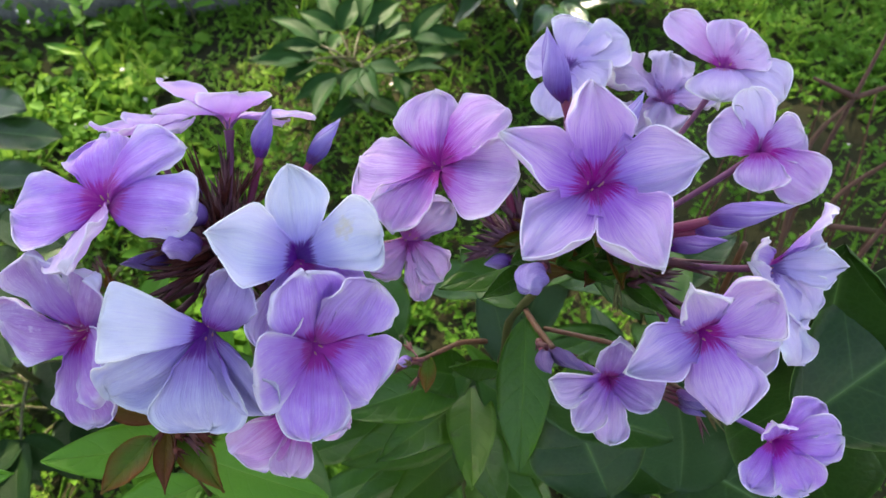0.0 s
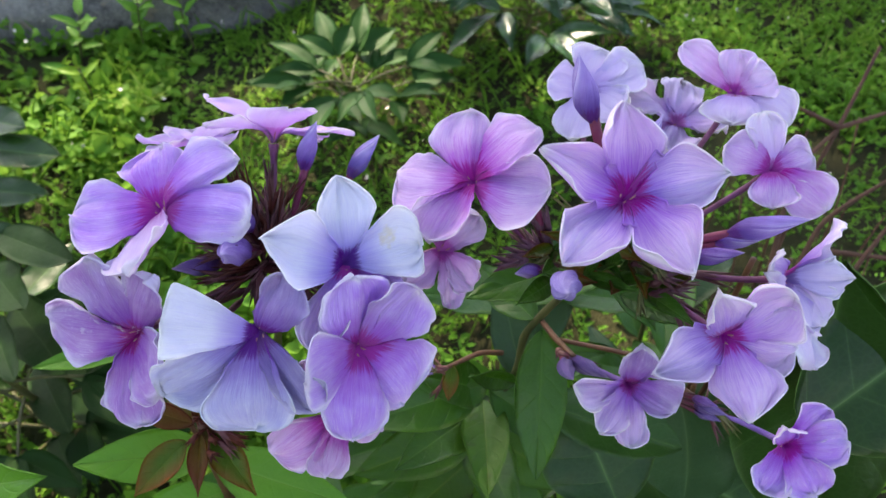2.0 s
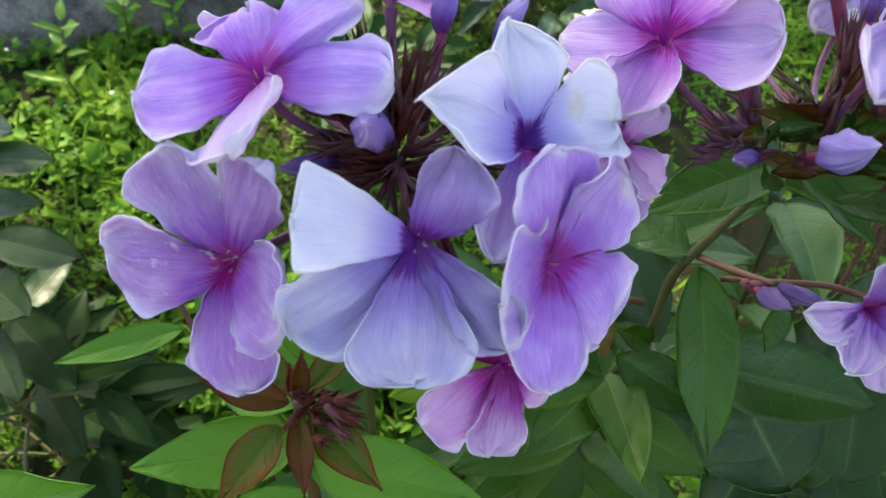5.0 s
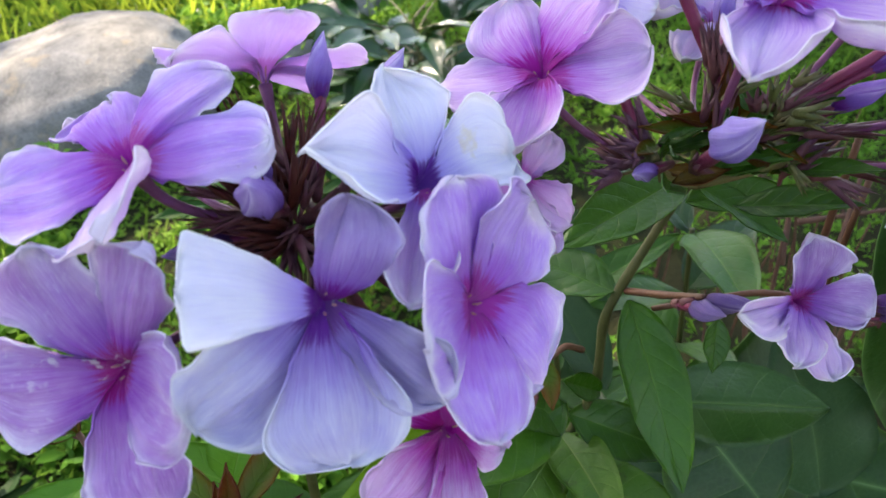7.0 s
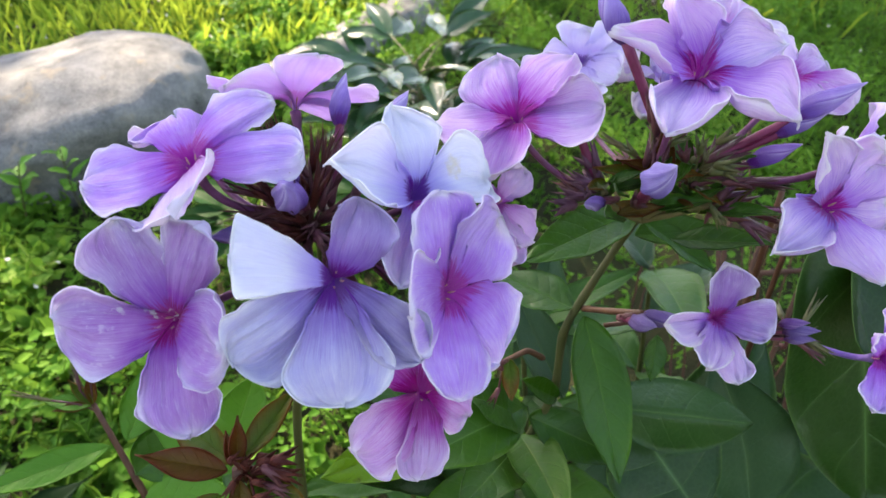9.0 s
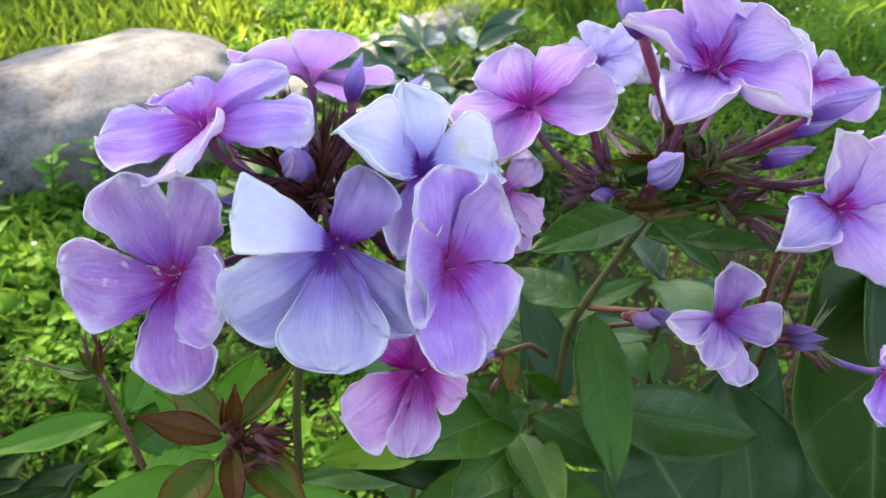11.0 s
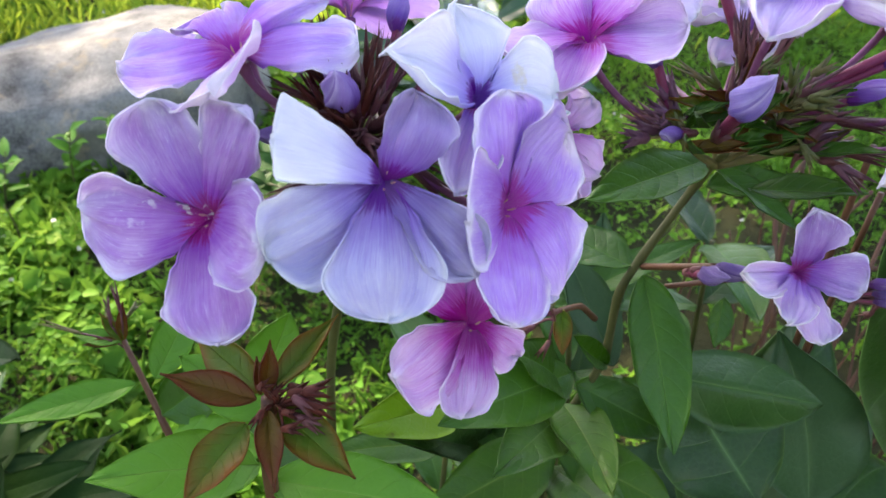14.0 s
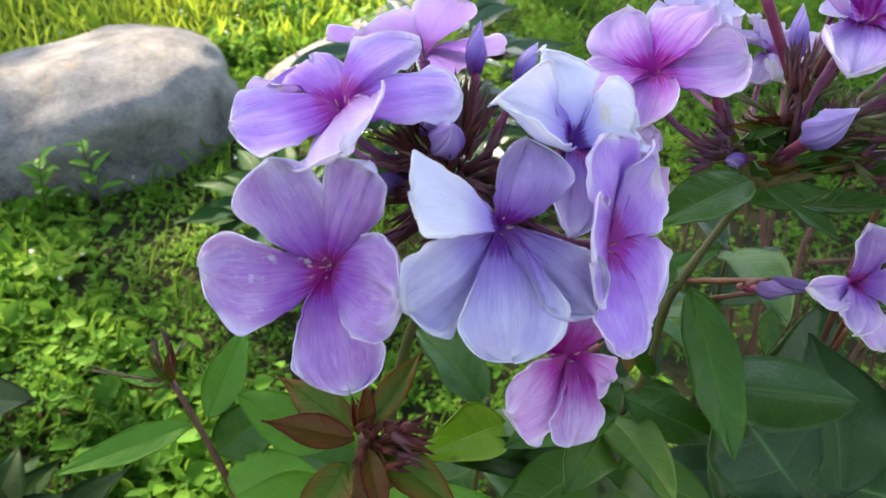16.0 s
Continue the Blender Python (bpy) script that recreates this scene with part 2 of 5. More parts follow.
LILAC = petal_material("petal_lilac", (0.40, 0.006, 0.34), (0.44, 0.09, 0.68), (0.57, 0.28, 0.86), (0.93, 0.86, 0.98), 1.1, 0.25)
STAR = petal_material("petal_star", (0.42, 0.008, 0.34), (0.43, 0.16, 0.72), (0.75, 0.53, 0.86), (0.96, 0.91, 0.97), 1.2, 0.21)
PINK = petal_material("petal_pink", (0.42, 0.006, 0.33), (0.52, 0.12, 0.64), (0.72, 0.45, 0.82), (0.94, 0.84, 0.95), 1.4, 0.26)
DEEP = petal_material("petal_deep", (0.40, 0.004, 0.27), (0.54, 0.05, 0.50), (0.72, 0.42, 0.80), (0.92, 0.80, 0.94), 1.35, 0.33)
PALE = petal_material("petal_pale", (0.16, 0.015, 0.33), (0.46, 0.36, 0.84), (0.82, 0.82, 0.97), (0.97, 0.97, 0.99), 0.45, 0.17)
# bluish-lilac petals, darkened further: shade on the lower petals is in the colour
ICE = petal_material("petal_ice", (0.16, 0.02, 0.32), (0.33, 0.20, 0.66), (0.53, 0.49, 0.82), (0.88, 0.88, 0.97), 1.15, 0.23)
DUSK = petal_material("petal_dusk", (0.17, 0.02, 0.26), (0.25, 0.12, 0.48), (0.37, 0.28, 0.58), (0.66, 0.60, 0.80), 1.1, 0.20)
MAUVE = petal_material("petal_mauve", (0.36, 0.01, 0.24), (0.33, 0.08, 0.52), (0.47, 0.25, 0.64), (0.86, 0.80, 0.94), 1.3, 0.20)
ROSE = petal_material("petal_rose", (0.48, 0.07, 0.44), (0.62, 0.28, 0.68), (0.80, 0.57, 0.89), (0.94, 0.85, 0.97), 0.7, 0.20)
FROST = petal_material("petal_frost", (0.22, 0.10, 0.42), (0.54, 0.38, 0.82), (0.78, 0.65, 0.92), (0.95, 0.93, 0.99), 0.8, 0.16)
BLUSH = petal_material("petal_blush", (0.46, 0.12, 0.46), (0.62, 0.40, 0.82), (0.80, 0.64, 0.91), (0.97, 0.93, 0.97), 0.8, 0.18)
# brightened petal tones: light through the turned-away petals is put into the colour
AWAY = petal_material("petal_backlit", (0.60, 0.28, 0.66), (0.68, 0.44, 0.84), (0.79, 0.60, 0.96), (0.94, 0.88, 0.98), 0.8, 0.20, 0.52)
MAUVE_WORN = worn("petal_mauve_worn", MAUVE, (0.86, 0.82, 0.90), 520.0, 130.0)
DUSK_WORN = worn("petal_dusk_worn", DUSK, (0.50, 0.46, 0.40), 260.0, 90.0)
PALE_STAINED = stained("petal_pale_stained", PALE, (-0.0155, 0.1040, 0.3640), (-0.0212, 0.1085, 0.3680))
BUD_DARK = petal_material("bud_dusky", (0.10, 0.02, 0.14), (0.12, 0.04, 0.24), (0.22, 0.11, 0.40), (0.50, 0.38, 0.66), 0.9, 0.2)
BUD = petal_material("bud_violet", (0.15, 0.03, 0.24), (0.17, 0.08, 0.40), (0.36, 0.22, 0.66), (0.76, 0.66, 0.92), 0.9, 0.2)
TUBE_LILAC = plain_material("tube_lilac", (0.18, 0.09, 0.32), (0.30, 0.17, 0.46), 260.0, 0.5)
TUBE = plain_material("tube_purple", (0.11, 0.025, 0.06), (0.22, 0.075, 0.17), 260.0, 0.5)
CALYX = plain_material("calyx_maroon", (0.080, 0.020, 0.030), (0.145, 0.055, 0.052), 320.0, 0.5)
CALYX_PURPLE = plain_material("calyx_purple", (0.085, 0.030, 0.055), (0.16, 0.070, 0.10), 300.0, 0.5)
CALYX_GREEN = plain_material("calyx_green", (0.07, 0.11, 0.026), (0.16, 0.10, 0.05), 220.0, 0.5)
STAMEN = plain_material("stamen_cream", (0.44, 0.12, 0.22), (0.62, 0.36, 0.28), 900.0, 0.5)
STEM = plain_material("stem_olive", (0.045, 0.05, 0.016), (0.085, 0.085, 0.026), 130.0, 0.5)
STEM_RED = plain_material("stem_red", (0.07, 0.024, 0.015), (0.12, 0.055, 0.026), 160.0, 0.5)
WINE = plain_material("tube_wine", (0.12, 0.012, 0.038), (0.21, 0.03, 0.085), 260.0, 0.45)
DRY = plain_material("dry_stem", (0.050, 0.020, 0.013), (0.105, 0.050, 0.028), 120.0, 0.75)
LEAF = leaf_material("leaf_green", (0.018, 0.078, 0.008), (0.054, 0.180, 0.015), (0.14, 0.30, 0.06), 0.40, side_veins=0.26, spec=0.36, amount=0.28)
LEAF_BRIGHT = leaf_material("leaf_bright", (0.085, 0.265, 0.026), (0.165, 0.41, 0.046), (0.24, 0.42, 0.09), 0.45, amount=0.3)
LEAF_YELLOW = leaf_material("leaf_yellowing", (0.13, 0.30, 0.015), (0.25, 0.44, 0.02), (0.32, 0.46, 0.06), 0.45, (0.45, 0.5, 0.02), amount=0.32, blotch=(0.055, 0.035, 0.010), side_veins=0.3)
LEAF_SPOT = leaf_material("leaf_spotted", (0.030, 0.105, 0.010), (0.066, 0.185, 0.016), (0.2, 0.3, 0.05), 0.45, blotch=(0.035, 0.03, 0.012), amount=0.3)
LEAF_BIG = leaf_material("leaf_broad", (0.006, 0.036, 0.005), (0.022, 0.078, 0.012), (0.15, 0.28, 0.09), 0.38, veins=4.0, amount=0.22, spec=0.30, side_veins=0.30, margin=0.7)
LEAF_DARK = leaf_material("leaf_dark", (0.016, 0.05, 0.012), (0.03, 0.085, 0.016), (0.06, 0.13, 0.035), 0.4, blotch=(0.012, 0.014, 0.008), amount=0.12, spec=0.35, side_veins=0.3)
# shaded copy of the dark leaf: the shade is put into the colour
LEAF_SHADED = leaf_material("leaf_shaded", (0.008, 0.028, 0.008), (0.018, 0.052, 0.012), (0.03, 0.07, 0.02), 0.55, amount=0.05, spec=0.08, side_veins=0.1)
LEAF_MIST = leaf_material("leaf_bluish", (0.027, 0.078, 0.035), (0.052, 0.125, 0.058), (0.13, 0.21, 0.10), 0.5, veins=5.0, amount=0.2, spec=0.3, side_veins=0.14)
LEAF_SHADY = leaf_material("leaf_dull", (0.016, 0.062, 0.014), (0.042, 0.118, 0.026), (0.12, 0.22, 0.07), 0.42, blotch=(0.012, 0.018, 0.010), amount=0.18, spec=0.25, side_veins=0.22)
PEONY_DULL = leaf_material("leaf_peony_dull", (0.014, 0.062, 0.016), (0.032, 0.108, 0.025), (0.08, 0.17, 0.05), 0.52, veins=9.0, spec=0.12, side_veins=0.14)
CALYX_RED = plain_material("calyx_bronze", (0.050, 0.010, 0.010), (0.115, 0.028, 0.016), 320.0, 0.5, spec=0.15)
LEAF_RED = leaf_material("leaf_bronze", (0.100, 0.062, 0.010), (0.170, 0.095, 0.015), (0.34, 0.16, 0.04), 0.42, (0.45, 0.10, 0.01), side_veins=0.2, spec=0.2, amount=0.3, flush=(0.105, 0.020, 0.009))
LEAF_TURN = leaf_material("leaf_turning", (0.060, 0.140, 0.012), (0.110, 0.190, 0.018), (0.22, 0.26, 0.05), 0.42, (0.35, 0.24, 0.01), side_veins=0.22, spec=0.2, amount=0.28, flush=(0.170, 0.050, 0.010))
PEONY = leaf_material("leaf_peony", (0.022, 0.075, 0.032), (0.04, 0.12, 0.045), (0.09, 0.18, 0.06), 0.2, veins=9.0, spec=0.6)
WEED = island_material("weed_green", [(0.0, (0.022, 0.080, 0.009)), (0.35, (0.056, 0.165, 0.016)), (0.7, (0.120, 0.275, 0.028)), (0.9, (0.23, 0.38, 0.06)), (1.0, (0.38, 0.46, 0.12))], glow=(0.24, 0.42, 0.07))
GRASS = island_material("grass_green", [(0.0, (0.034, 0.105, 0.012)), (0.5, (0.115, 0.25, 0.028)), (1.0, (0.40, 0.52, 0.10))], amount=0.45, glow=(0.55, 0.66, 0.08))
CROWN = island_material("crown_green", [(0.0, (0.03, 0.07, 0.012)), (1.0, (0.08, 0.14, 0.02))])
FLECK = plain_material("seed_fleck", (0.55, 0.50, 0.42), (0.72, 0.66, 0.58), 40.0, 0.6)


def soil_material():
    m, t, b = material("soil", 0.95, 0.1)
    geo = t.nodes.new("ShaderNodeTexCoord").outputs["Object"]
    big = noise_of(t, geo, 6.0, 5.0)
    crumb = noise_of(t, geo, 120.0, 5.0, 0.7)
    col = ramp(t, [(0.3, (0.02, 0.018, 0.009)), (0.55, (0.032, 0.034, 0.014)), (0.75, (0.046, 0.064, 0.018))], calc(t, "ADD", calc(t, "MULTIPLY", big, 0.6), calc(t, "MULTIPLY", crumb, 0.4)))
    t.links.new(col, b.inputs["Base Color"])
    bump(t, b, crumb, 0.01, 0.8)
    return m


def rock_material(name):
    m, t, b = material(name, 0.85, 0.25)
    geo = t.nodes.new("ShaderNodeTexCoord").outputs["Object"]
    big = noise_of(t, geo, 7.0, 5.0, 0.6)
    mid = noise_of(t, geo, 30.0, 6.0, 0.72)
    grit = noise_of(t, geo, 420.0, 4.0, 0.7)
    tone = calc(t, "ADD", calc(t, "MULTIPLY", big, 0.35), calc(t, "ADD", calc(t, "MULTIPLY", mid, 0.37), calc(t, "MULTIPLY", grit, 0.28)))
    col = ramp(t, [(0.40, (0.04, 0.04, 0.039)), (0.46, (0.115, 0.114, 0.11)), (0.53, (0.185, 0.182, 0.172)), (0.60, (0.28, 0.27, 0.25))], tone)
    lichen = calc(t, "MINIMUM", calc(t, "MAXIMUM", calc(t, "MULTIPLY_ADD", noise_of(t, geo, 22.0, 5.0, 0.7), 8.0, -4.6), 0.0), 0.5)
    col = blend(t, lichen, col, (0.30, 0.24, 0.16))
    t.links.new(col, b.inputs["Base Color"])
    bump(t, b, calc(t, "ADD", mid, calc(t, "MULTIPLY", grit, 0.4)), 0.006, 0.7)
    return m


SOIL = soil_material()
ROCK = rock_material("granite")


# ---- mesh helpers ----
MM = 0.001


def mm(x, y, z):
    return np.array((x, y, z), float) * MM


def unit(v):
    v = np.asarray(v, float)
    return v / (np.linalg.norm(v) + 1e-12)


def mesh_of(name, verts, faces, mat, uvs=None, smooth=True):
    me = bpy.data.meshes.new(name)
    me.from_pydata(np.asarray(verts).tolist() if isinstance(verts, np.ndarray) else verts, [], faces)
    if uvs is not None:
        layer = me.uv_layers.new(name="UVMap")
        idx = np.empty(len(me.loops), np.int32)
        me.loops.foreach_get("vertex_index", idx)
        layer.data.foreach_set("uv", np.asarray(uvs, np.float32)[idx].ravel())
    me.polygons.foreach_set("use_smooth", [smooth] * len(me.polygons))
    me.materials.append(mat)
    me.update()
    return me


def part(name, me, parent, label=""):
    ob = new(name, me)
    ob.parent = parent
    if parent.parent is None:
        ob.matrix_parent_inverse = Matrix.Translation(-parent.location)
    return tagged(ob, label)


def sheet(name, P, mat, thick=0.00025, along=None):
    """A thin closed sheet over the grid P (along, across, 3)."""
    ns, nu, _ = P.shape
    ga, gu = np.gradient(P, axis=0), np.gradient(P, axis=1)
    nrm = np.cross(ga, gu)
    nrm /= np.linalg.norm(nrm, axis=2, keepdims=True) + 1e-12
    top, low = P + nrm * thick / 2, P - nrm * thick / 2
    verts = np.concatenate([top.reshape(-1, 3), low.reshape(-1, 3)])
    k = ns * nu
    faces = []
    for i in range(ns - 1):
        for j in range(nu - 1):
            a, b, c, d = i * nu + j, i * nu + j + 1, (i + 1) * nu + j + 1, (i + 1) * nu + j
            faces.append((a, d, c, b))
            faces.append((k + a, k + b, k + c, k + d))
    rim = [i * nu for i in range(ns)] + [(ns - 1) * nu + j for j in range(1, nu)] + [i * nu + nu - 1 for i in range(ns - 2, -1, -1)] + [j for j in range(nu - 2, 0, -1)]
    for a, b in zip(rim, rim[1:] + rim[:1]):
        faces.append((a, b, k + b, k + a))
    s, u = np.meshgrid(np.linspace(0, 1, ns) if along is None else along, np.linspace(0, 1, nu), indexing="ij")
    uv = np.stack([s, u], 2).reshape(-1, 2)
    return mesh_of(name, verts, faces, mat, np.concatenate([uv, uv]))


def tube_mesh(name, pts, radii, mat, sides=8, twist=0.0, lobes=0, depth=0.0):
    """A round, tapered tube along pts, closed at both ends."""
    pts = np.asarray(pts, float)
    d = np.gradient(pts, axis=0)
    ref = unit(np.cross(d[0], (0.3, 0.9, 0.2)))
    verts, uvs = [], []
    n = len(pts)
    for i in range(n):
        t = unit(d[i])
        ref = unit(ref - t * (ref @ t))
        side = np.cross(t, ref)
        for j in range(sides):
            a = 2 * math.pi * j / sides + twist * i / n
            r = radii[i] * (1 + depth * math.cos(lobes * 2 * math.pi * j / sides))
            verts.append(pts[i] + r * (math.cos(a) * ref + math.sin(a) * side))
            uvs.append((i / (n - 1), j / sides))
    faces = [(i * sides + j, i * sides + (j + 1) % sides, (i + 1) * sides + (j + 1) % sides, (i + 1) * sides + j) for i in range(n - 1) for j in range(sides)]
    faces += [tuple(range(sides - 1, -1, -1)), tuple((n - 1) * sides + j for j in range(sides))]
    return mesh_of(name, np.array(verts), faces, mat, uvs)


def bezier(a, b, c, n):
    s = np.linspace(0, 1, n)[:, None]
    return (1 - s) ** 2 * a + 2 * s * (1 - s) * b + s * s * c


def ease(x):
    x = np.clip(x, 0, 1)
    return x * x * (3 - 2 * x)


def petal_steps(ns=27):
    return np.sin(np.linspace(0, 1, ns) * math.pi / 2) ** 0.9


def petal_frame(reach, axis, width, twist=0.0, shear=0.0):
    """Shoulders of an even petal: two points at three fifths of its length, width apart."""
    d = unit(reach)
    side = unit(np.cross(axis, d))
    up = np.cross(d, side)
    side = math.cos(radians(twist)) * side + math.sin(radians(twist)) * up
    mid = np.asarray(reach, float)
    return mid * (0.66 - shear * 0.1) - side * width / 2, mid * (0.66 + shear * 0.1) + side * width / 2


def petal_grid(reach, axis, left, right, cup=(0.0, 0.0), point=0.0, curl=0.0, bow=0.0, fan=0.3, crumple=1.0, seed=0, square=0.0, hem=0.5, ns=27, nu=25):
    """A phlox petal from the throat at the origin to its tip at reach, widest at its two shoulders: narrow claw, broad blade, pleated and frilled a little, one edge lapping over the next petal."""
    rng = np.random.RandomState(seed)
    reach, left, right = (np.asarray(v, float) for v in (reach, left, right))
    L = np.linalg.norm(reach)
    d = reach / L
    if (right - left) @ np.cross(axis, d) < 0:
        left, right = right, left
    offs, wides = [], []
    for e in (left, right):
        k = e @ d
        offs.append((e - d * k) * 1.04 / (0.76 + 0.24 * math.sin(hem) / hem))
        wides.append(min(0.82 + 0.12 * square, max(0.45, k / L)))
    side = unit(offs[1] - offs[0])
    up = unit(np.cross(d, side))
    span = np.linalg.norm(offs[1] - offs[0])
    s = petal_steps(ns)
    u = np.linspace(-1, 1, nu)
    profs = []
    for wide in wides:
        grow = np.clip(s / wide, 0, 1)
        rise = 0.15 + 0.85 * ((1 - fan) * ease(grow) ** 0.52 + fan * grow ** 0.72)
        x = np.clip((s - wide) / (1 - wide), 0, 1)
        fall = (1 - point) * np.clip(1 - x ** (2.1 + 0.5 * fan + 5.0 * square), 0, 1) ** 0.55 + point * (1 - x ** 1.2)
        profs.append(np.where(s < wide, rise, fall))
    ph = rng.uniform(0, 6.28, 8)
    bend_at = 0.76 if hem < 1.8 else 0.60
    P = np.zeros((ns, nu, 3))
    for i in range(ns):
        mid = s[i] * reach + up * (bow * 4 * s[i] * (1 - s[i]) + curl * s[i] ** 3)
        g = min(1, s[i] * 1.6)
        for j in range(nu):
            e = u[j]
            k = 0 if e < 0 else 1
            turn = max(0.0, abs(e) - bend_at) / (1 - bend_at) * hem * min(1.0, max(0.0, s[i] - 0.3) * 2.5)
            bent = (1 - bend_at) / hem
            reach_out = min(abs(e), bend_at) + (bent * math.sin(turn) if turn > 0 else max(0.0, abs(e) - bend_at))
            over = bent * (1 - math.cos(turn)) * abs(offs[k] @ side) * profs[k][i]
            wob = 1 + 0.03 * math.sin(7 * s[i] + 2 * k + ph[3]) + 0.018 * math.sin(17 * s[i] + ph[5] + k)
            flat = reach_out * (offs[k] @ side) * profs[k][i] * wob
            flat = math.copysign(min(abs(flat), abs(offs[k] @ side) * s[i] / wides[k] * 1.05 + 0.0006), flat)
            hl, hr = (offs[0] @ up) * profs[0][i], (offs[1] @ up) * profs[1][i]
            lift = e * (hr - hl) / 2 + e * e * (hr + hl) / 2
            body = min(1.0, 2.0 * profs[k][i])
            lift += cup[k] * abs(e) ** 2.2 * (0.25 + 0.75 * s[i]) * profs[k][i]
            lift += 0.00045 * e * s[i] * body
            wave = 0.00042 * math.sin(5.0 * s[i] + 3.0 * e + ph[0]) + 0.0004 * e * math.sin(9 * s[i] + ph[1]) + 0.00035 * s[i] * math.sin(7 * e + ph[2])
            pleat = 0.00011 * math.sin(15 * e + ph[4]) + 0.00008 * math.sin(26 * e + ph[5] + s[i])
            crease = -0.00035 * math.exp(-(e / 0.09) ** 2) * s[i] * (1 - 0.6 * s[i])
            fold_in = 0.00045 * math.sin(3.1 * e + 1.7 * s[i] + ph[6]) * math.sin(6.3 * s[i] + ph[7]) * abs(e)
            rim = max(abs(e), s[i]) ** 6
            frill = rim * (0.00022 * math.sin(21 * s[i] + 9 * e + ph[6]) + 0.00013 * math.sin(37 * s[i] - 17 * e + ph[7]))
            ragged = L * s[i] ** 6 * (0.009 * math.sin(6 * e + ph[1]) + 0.004 * math.sin(15 * e + ph[2]))
            dip = -0.0022 * max(0.0, 1 - s[i] / 0.13) ** 1.6
            P[i, j] = mid + np.asarray(axis) * dip + side * flat + up * (lift + over + crease + crumple * (wave + pleat + fold_in) * g + frill * crumple * body) + d * ragged
    return P


def calyx_mesh(name, base, axis, length, radius, mat, teeth=5, flare=0.25, seed=0):
    """A slender ribbed cup that ends in awl-shaped teeth."""
    rng = np.random.RandomState(seed)
    axis = unit(axis)
    ref = unit(np.cross(axis, (0.21, 0.37, 0.9)))
    side = np.cross(axis, ref)
    verts, faces, uvs = [], [], []
    ring = teeth * 2
    levels = ((0.0, 0.4), (0.14, 0.9), (0.36, 0.95))
    for h, r in levels:
        for j in range(ring):
            a = 2 * math.pi * j / ring
            rr = radius * r * (1.0 if j % 2 else 0.86)
            verts.append(base + axis * length * h + rr * (math.cos(a) * ref + math.sin(a) * side))
    for l in range(2):
        for j in range(ring):
            a, b = l * ring + j, l * ring + (j + 1) % ring
            faces.append((a, b, b + ring, a + ring))
    faces.append(tuple(range(ring - 1, -1, -1)))
    for k in range(teeth):
        j = 2 * k + 1
        a = 2 * math.pi * j / ring
        way = math.cos(a) * ref + math.sin(a) * side
        tip = base + axis * length * rng.uniform(0.95, 1.25) + way * radius * (1 + flare * 4 * rng.uniform(0.6, 1.4))
        mid = base + axis * length * 0.6
        v = len(verts)
        verts += [tip, mid]
        l, c, r = 2 * ring + (j - 1) % ring, 2 * ring + j, 2 * ring + (j + 1) % ring
        faces += [(l, c, v), (c, r, v), (l, v, v + 1), (v + 1, v, r)]
    return mesh_of(name, np.array(verts), faces, mat, None, True)


COUNT = [0]


def flower(plant, centre, axis, foot, petals, mat, label, tube_mat=TUBE, calyx=0.012, stamens=4):
    """One phlox floret: tube (the part) with its petals, stamens and calyx below it. Petals, in mm: (reach, width, left and right cup, options), or (reach, one shoulder, other shoulder, options)."""
    COUNT[0] += 1
    seed = COUNT[0] * 17
    rng = np.random.RandomState(seed)
    axis = unit(axis)
    centre, foot = np.asarray(centre, float), np.asarray(foot, float)
    bend = centre - axis * np.linalg.norm(centre - foot) * 0.55
    line = bezier(foot, bend, centre - axis * 0.0024, 14)
    rad = np.interp(np.linspace(0, 1, 14), [0, 0.3, 0.85, 1.0], [0.0005, 0.00068, 0.0008, 0.0012])
    body = part("flower", tube_mesh("tube", line, rad, tube_mat, 10), plant, label)
    for k, row in enumerate(petals):
        reach, opt = mm(*row[0]), row[-1]
        if len(row) == 5:
            left, right = petal_frame(reach, axis, row[1] * MM, opt.get("twist", 0), opt.get("shear", 0))
            cup = (row[2] * MM, row[3] * MM)
        else:
            left, right, cup = mm(*row[1]), mm(*row[2]), (0.0, 0.0)
        P = petal_grid(reach, axis, left, right, cup, opt.get("point", 0), opt.get("curl", 0) * MM, opt.get("bow", 0.6) * MM, opt.get("fan", 0.3), opt.get("crumple", 1.5), seed + k, opt.get("square", 0), opt.get("hem", 0.5))
        P = P + centre + axis * (0.00012 * (k % 3))
        part("petal", sheet("petal", P, opt.get("mat", mat), along=petal_steps()), body)
    ref = unit(np.cross(axis, (0.3, 0.2, 0.9)))
    side = np.cross(axis, ref)
    for k in range(stamens):
        a = 2 * math.pi * k / max(1, stamens) + rng.uniform(-0.4, 0.4)
        foot_s = centre + 0.0007 * (math.cos(a) * ref + math.sin(a) * side) - axis * 0.0022
        tip = foot_s + axis * rng.uniform(0.0018, 0.0036) + 0.0007 * (math.cos(a + 0.5) * ref + math.sin(a + 0.5) * side)
        pts = bezier(foot_s, (foot_s + tip) / 2 + 0.0003 * side, tip, 6)
        part("stamen", tube_mesh("stamen", pts, [0.00015, 0.00015, 0.00015, 0.00016, 0.00020, 0.00008], STAMEN, 6), body)
    if calyx:
        part("calyx", calyx_mesh("calyx", line[0], line[2] - line[0], calyx, 0.0012, CALYX, 5, 0.14, seed), body)
    return body


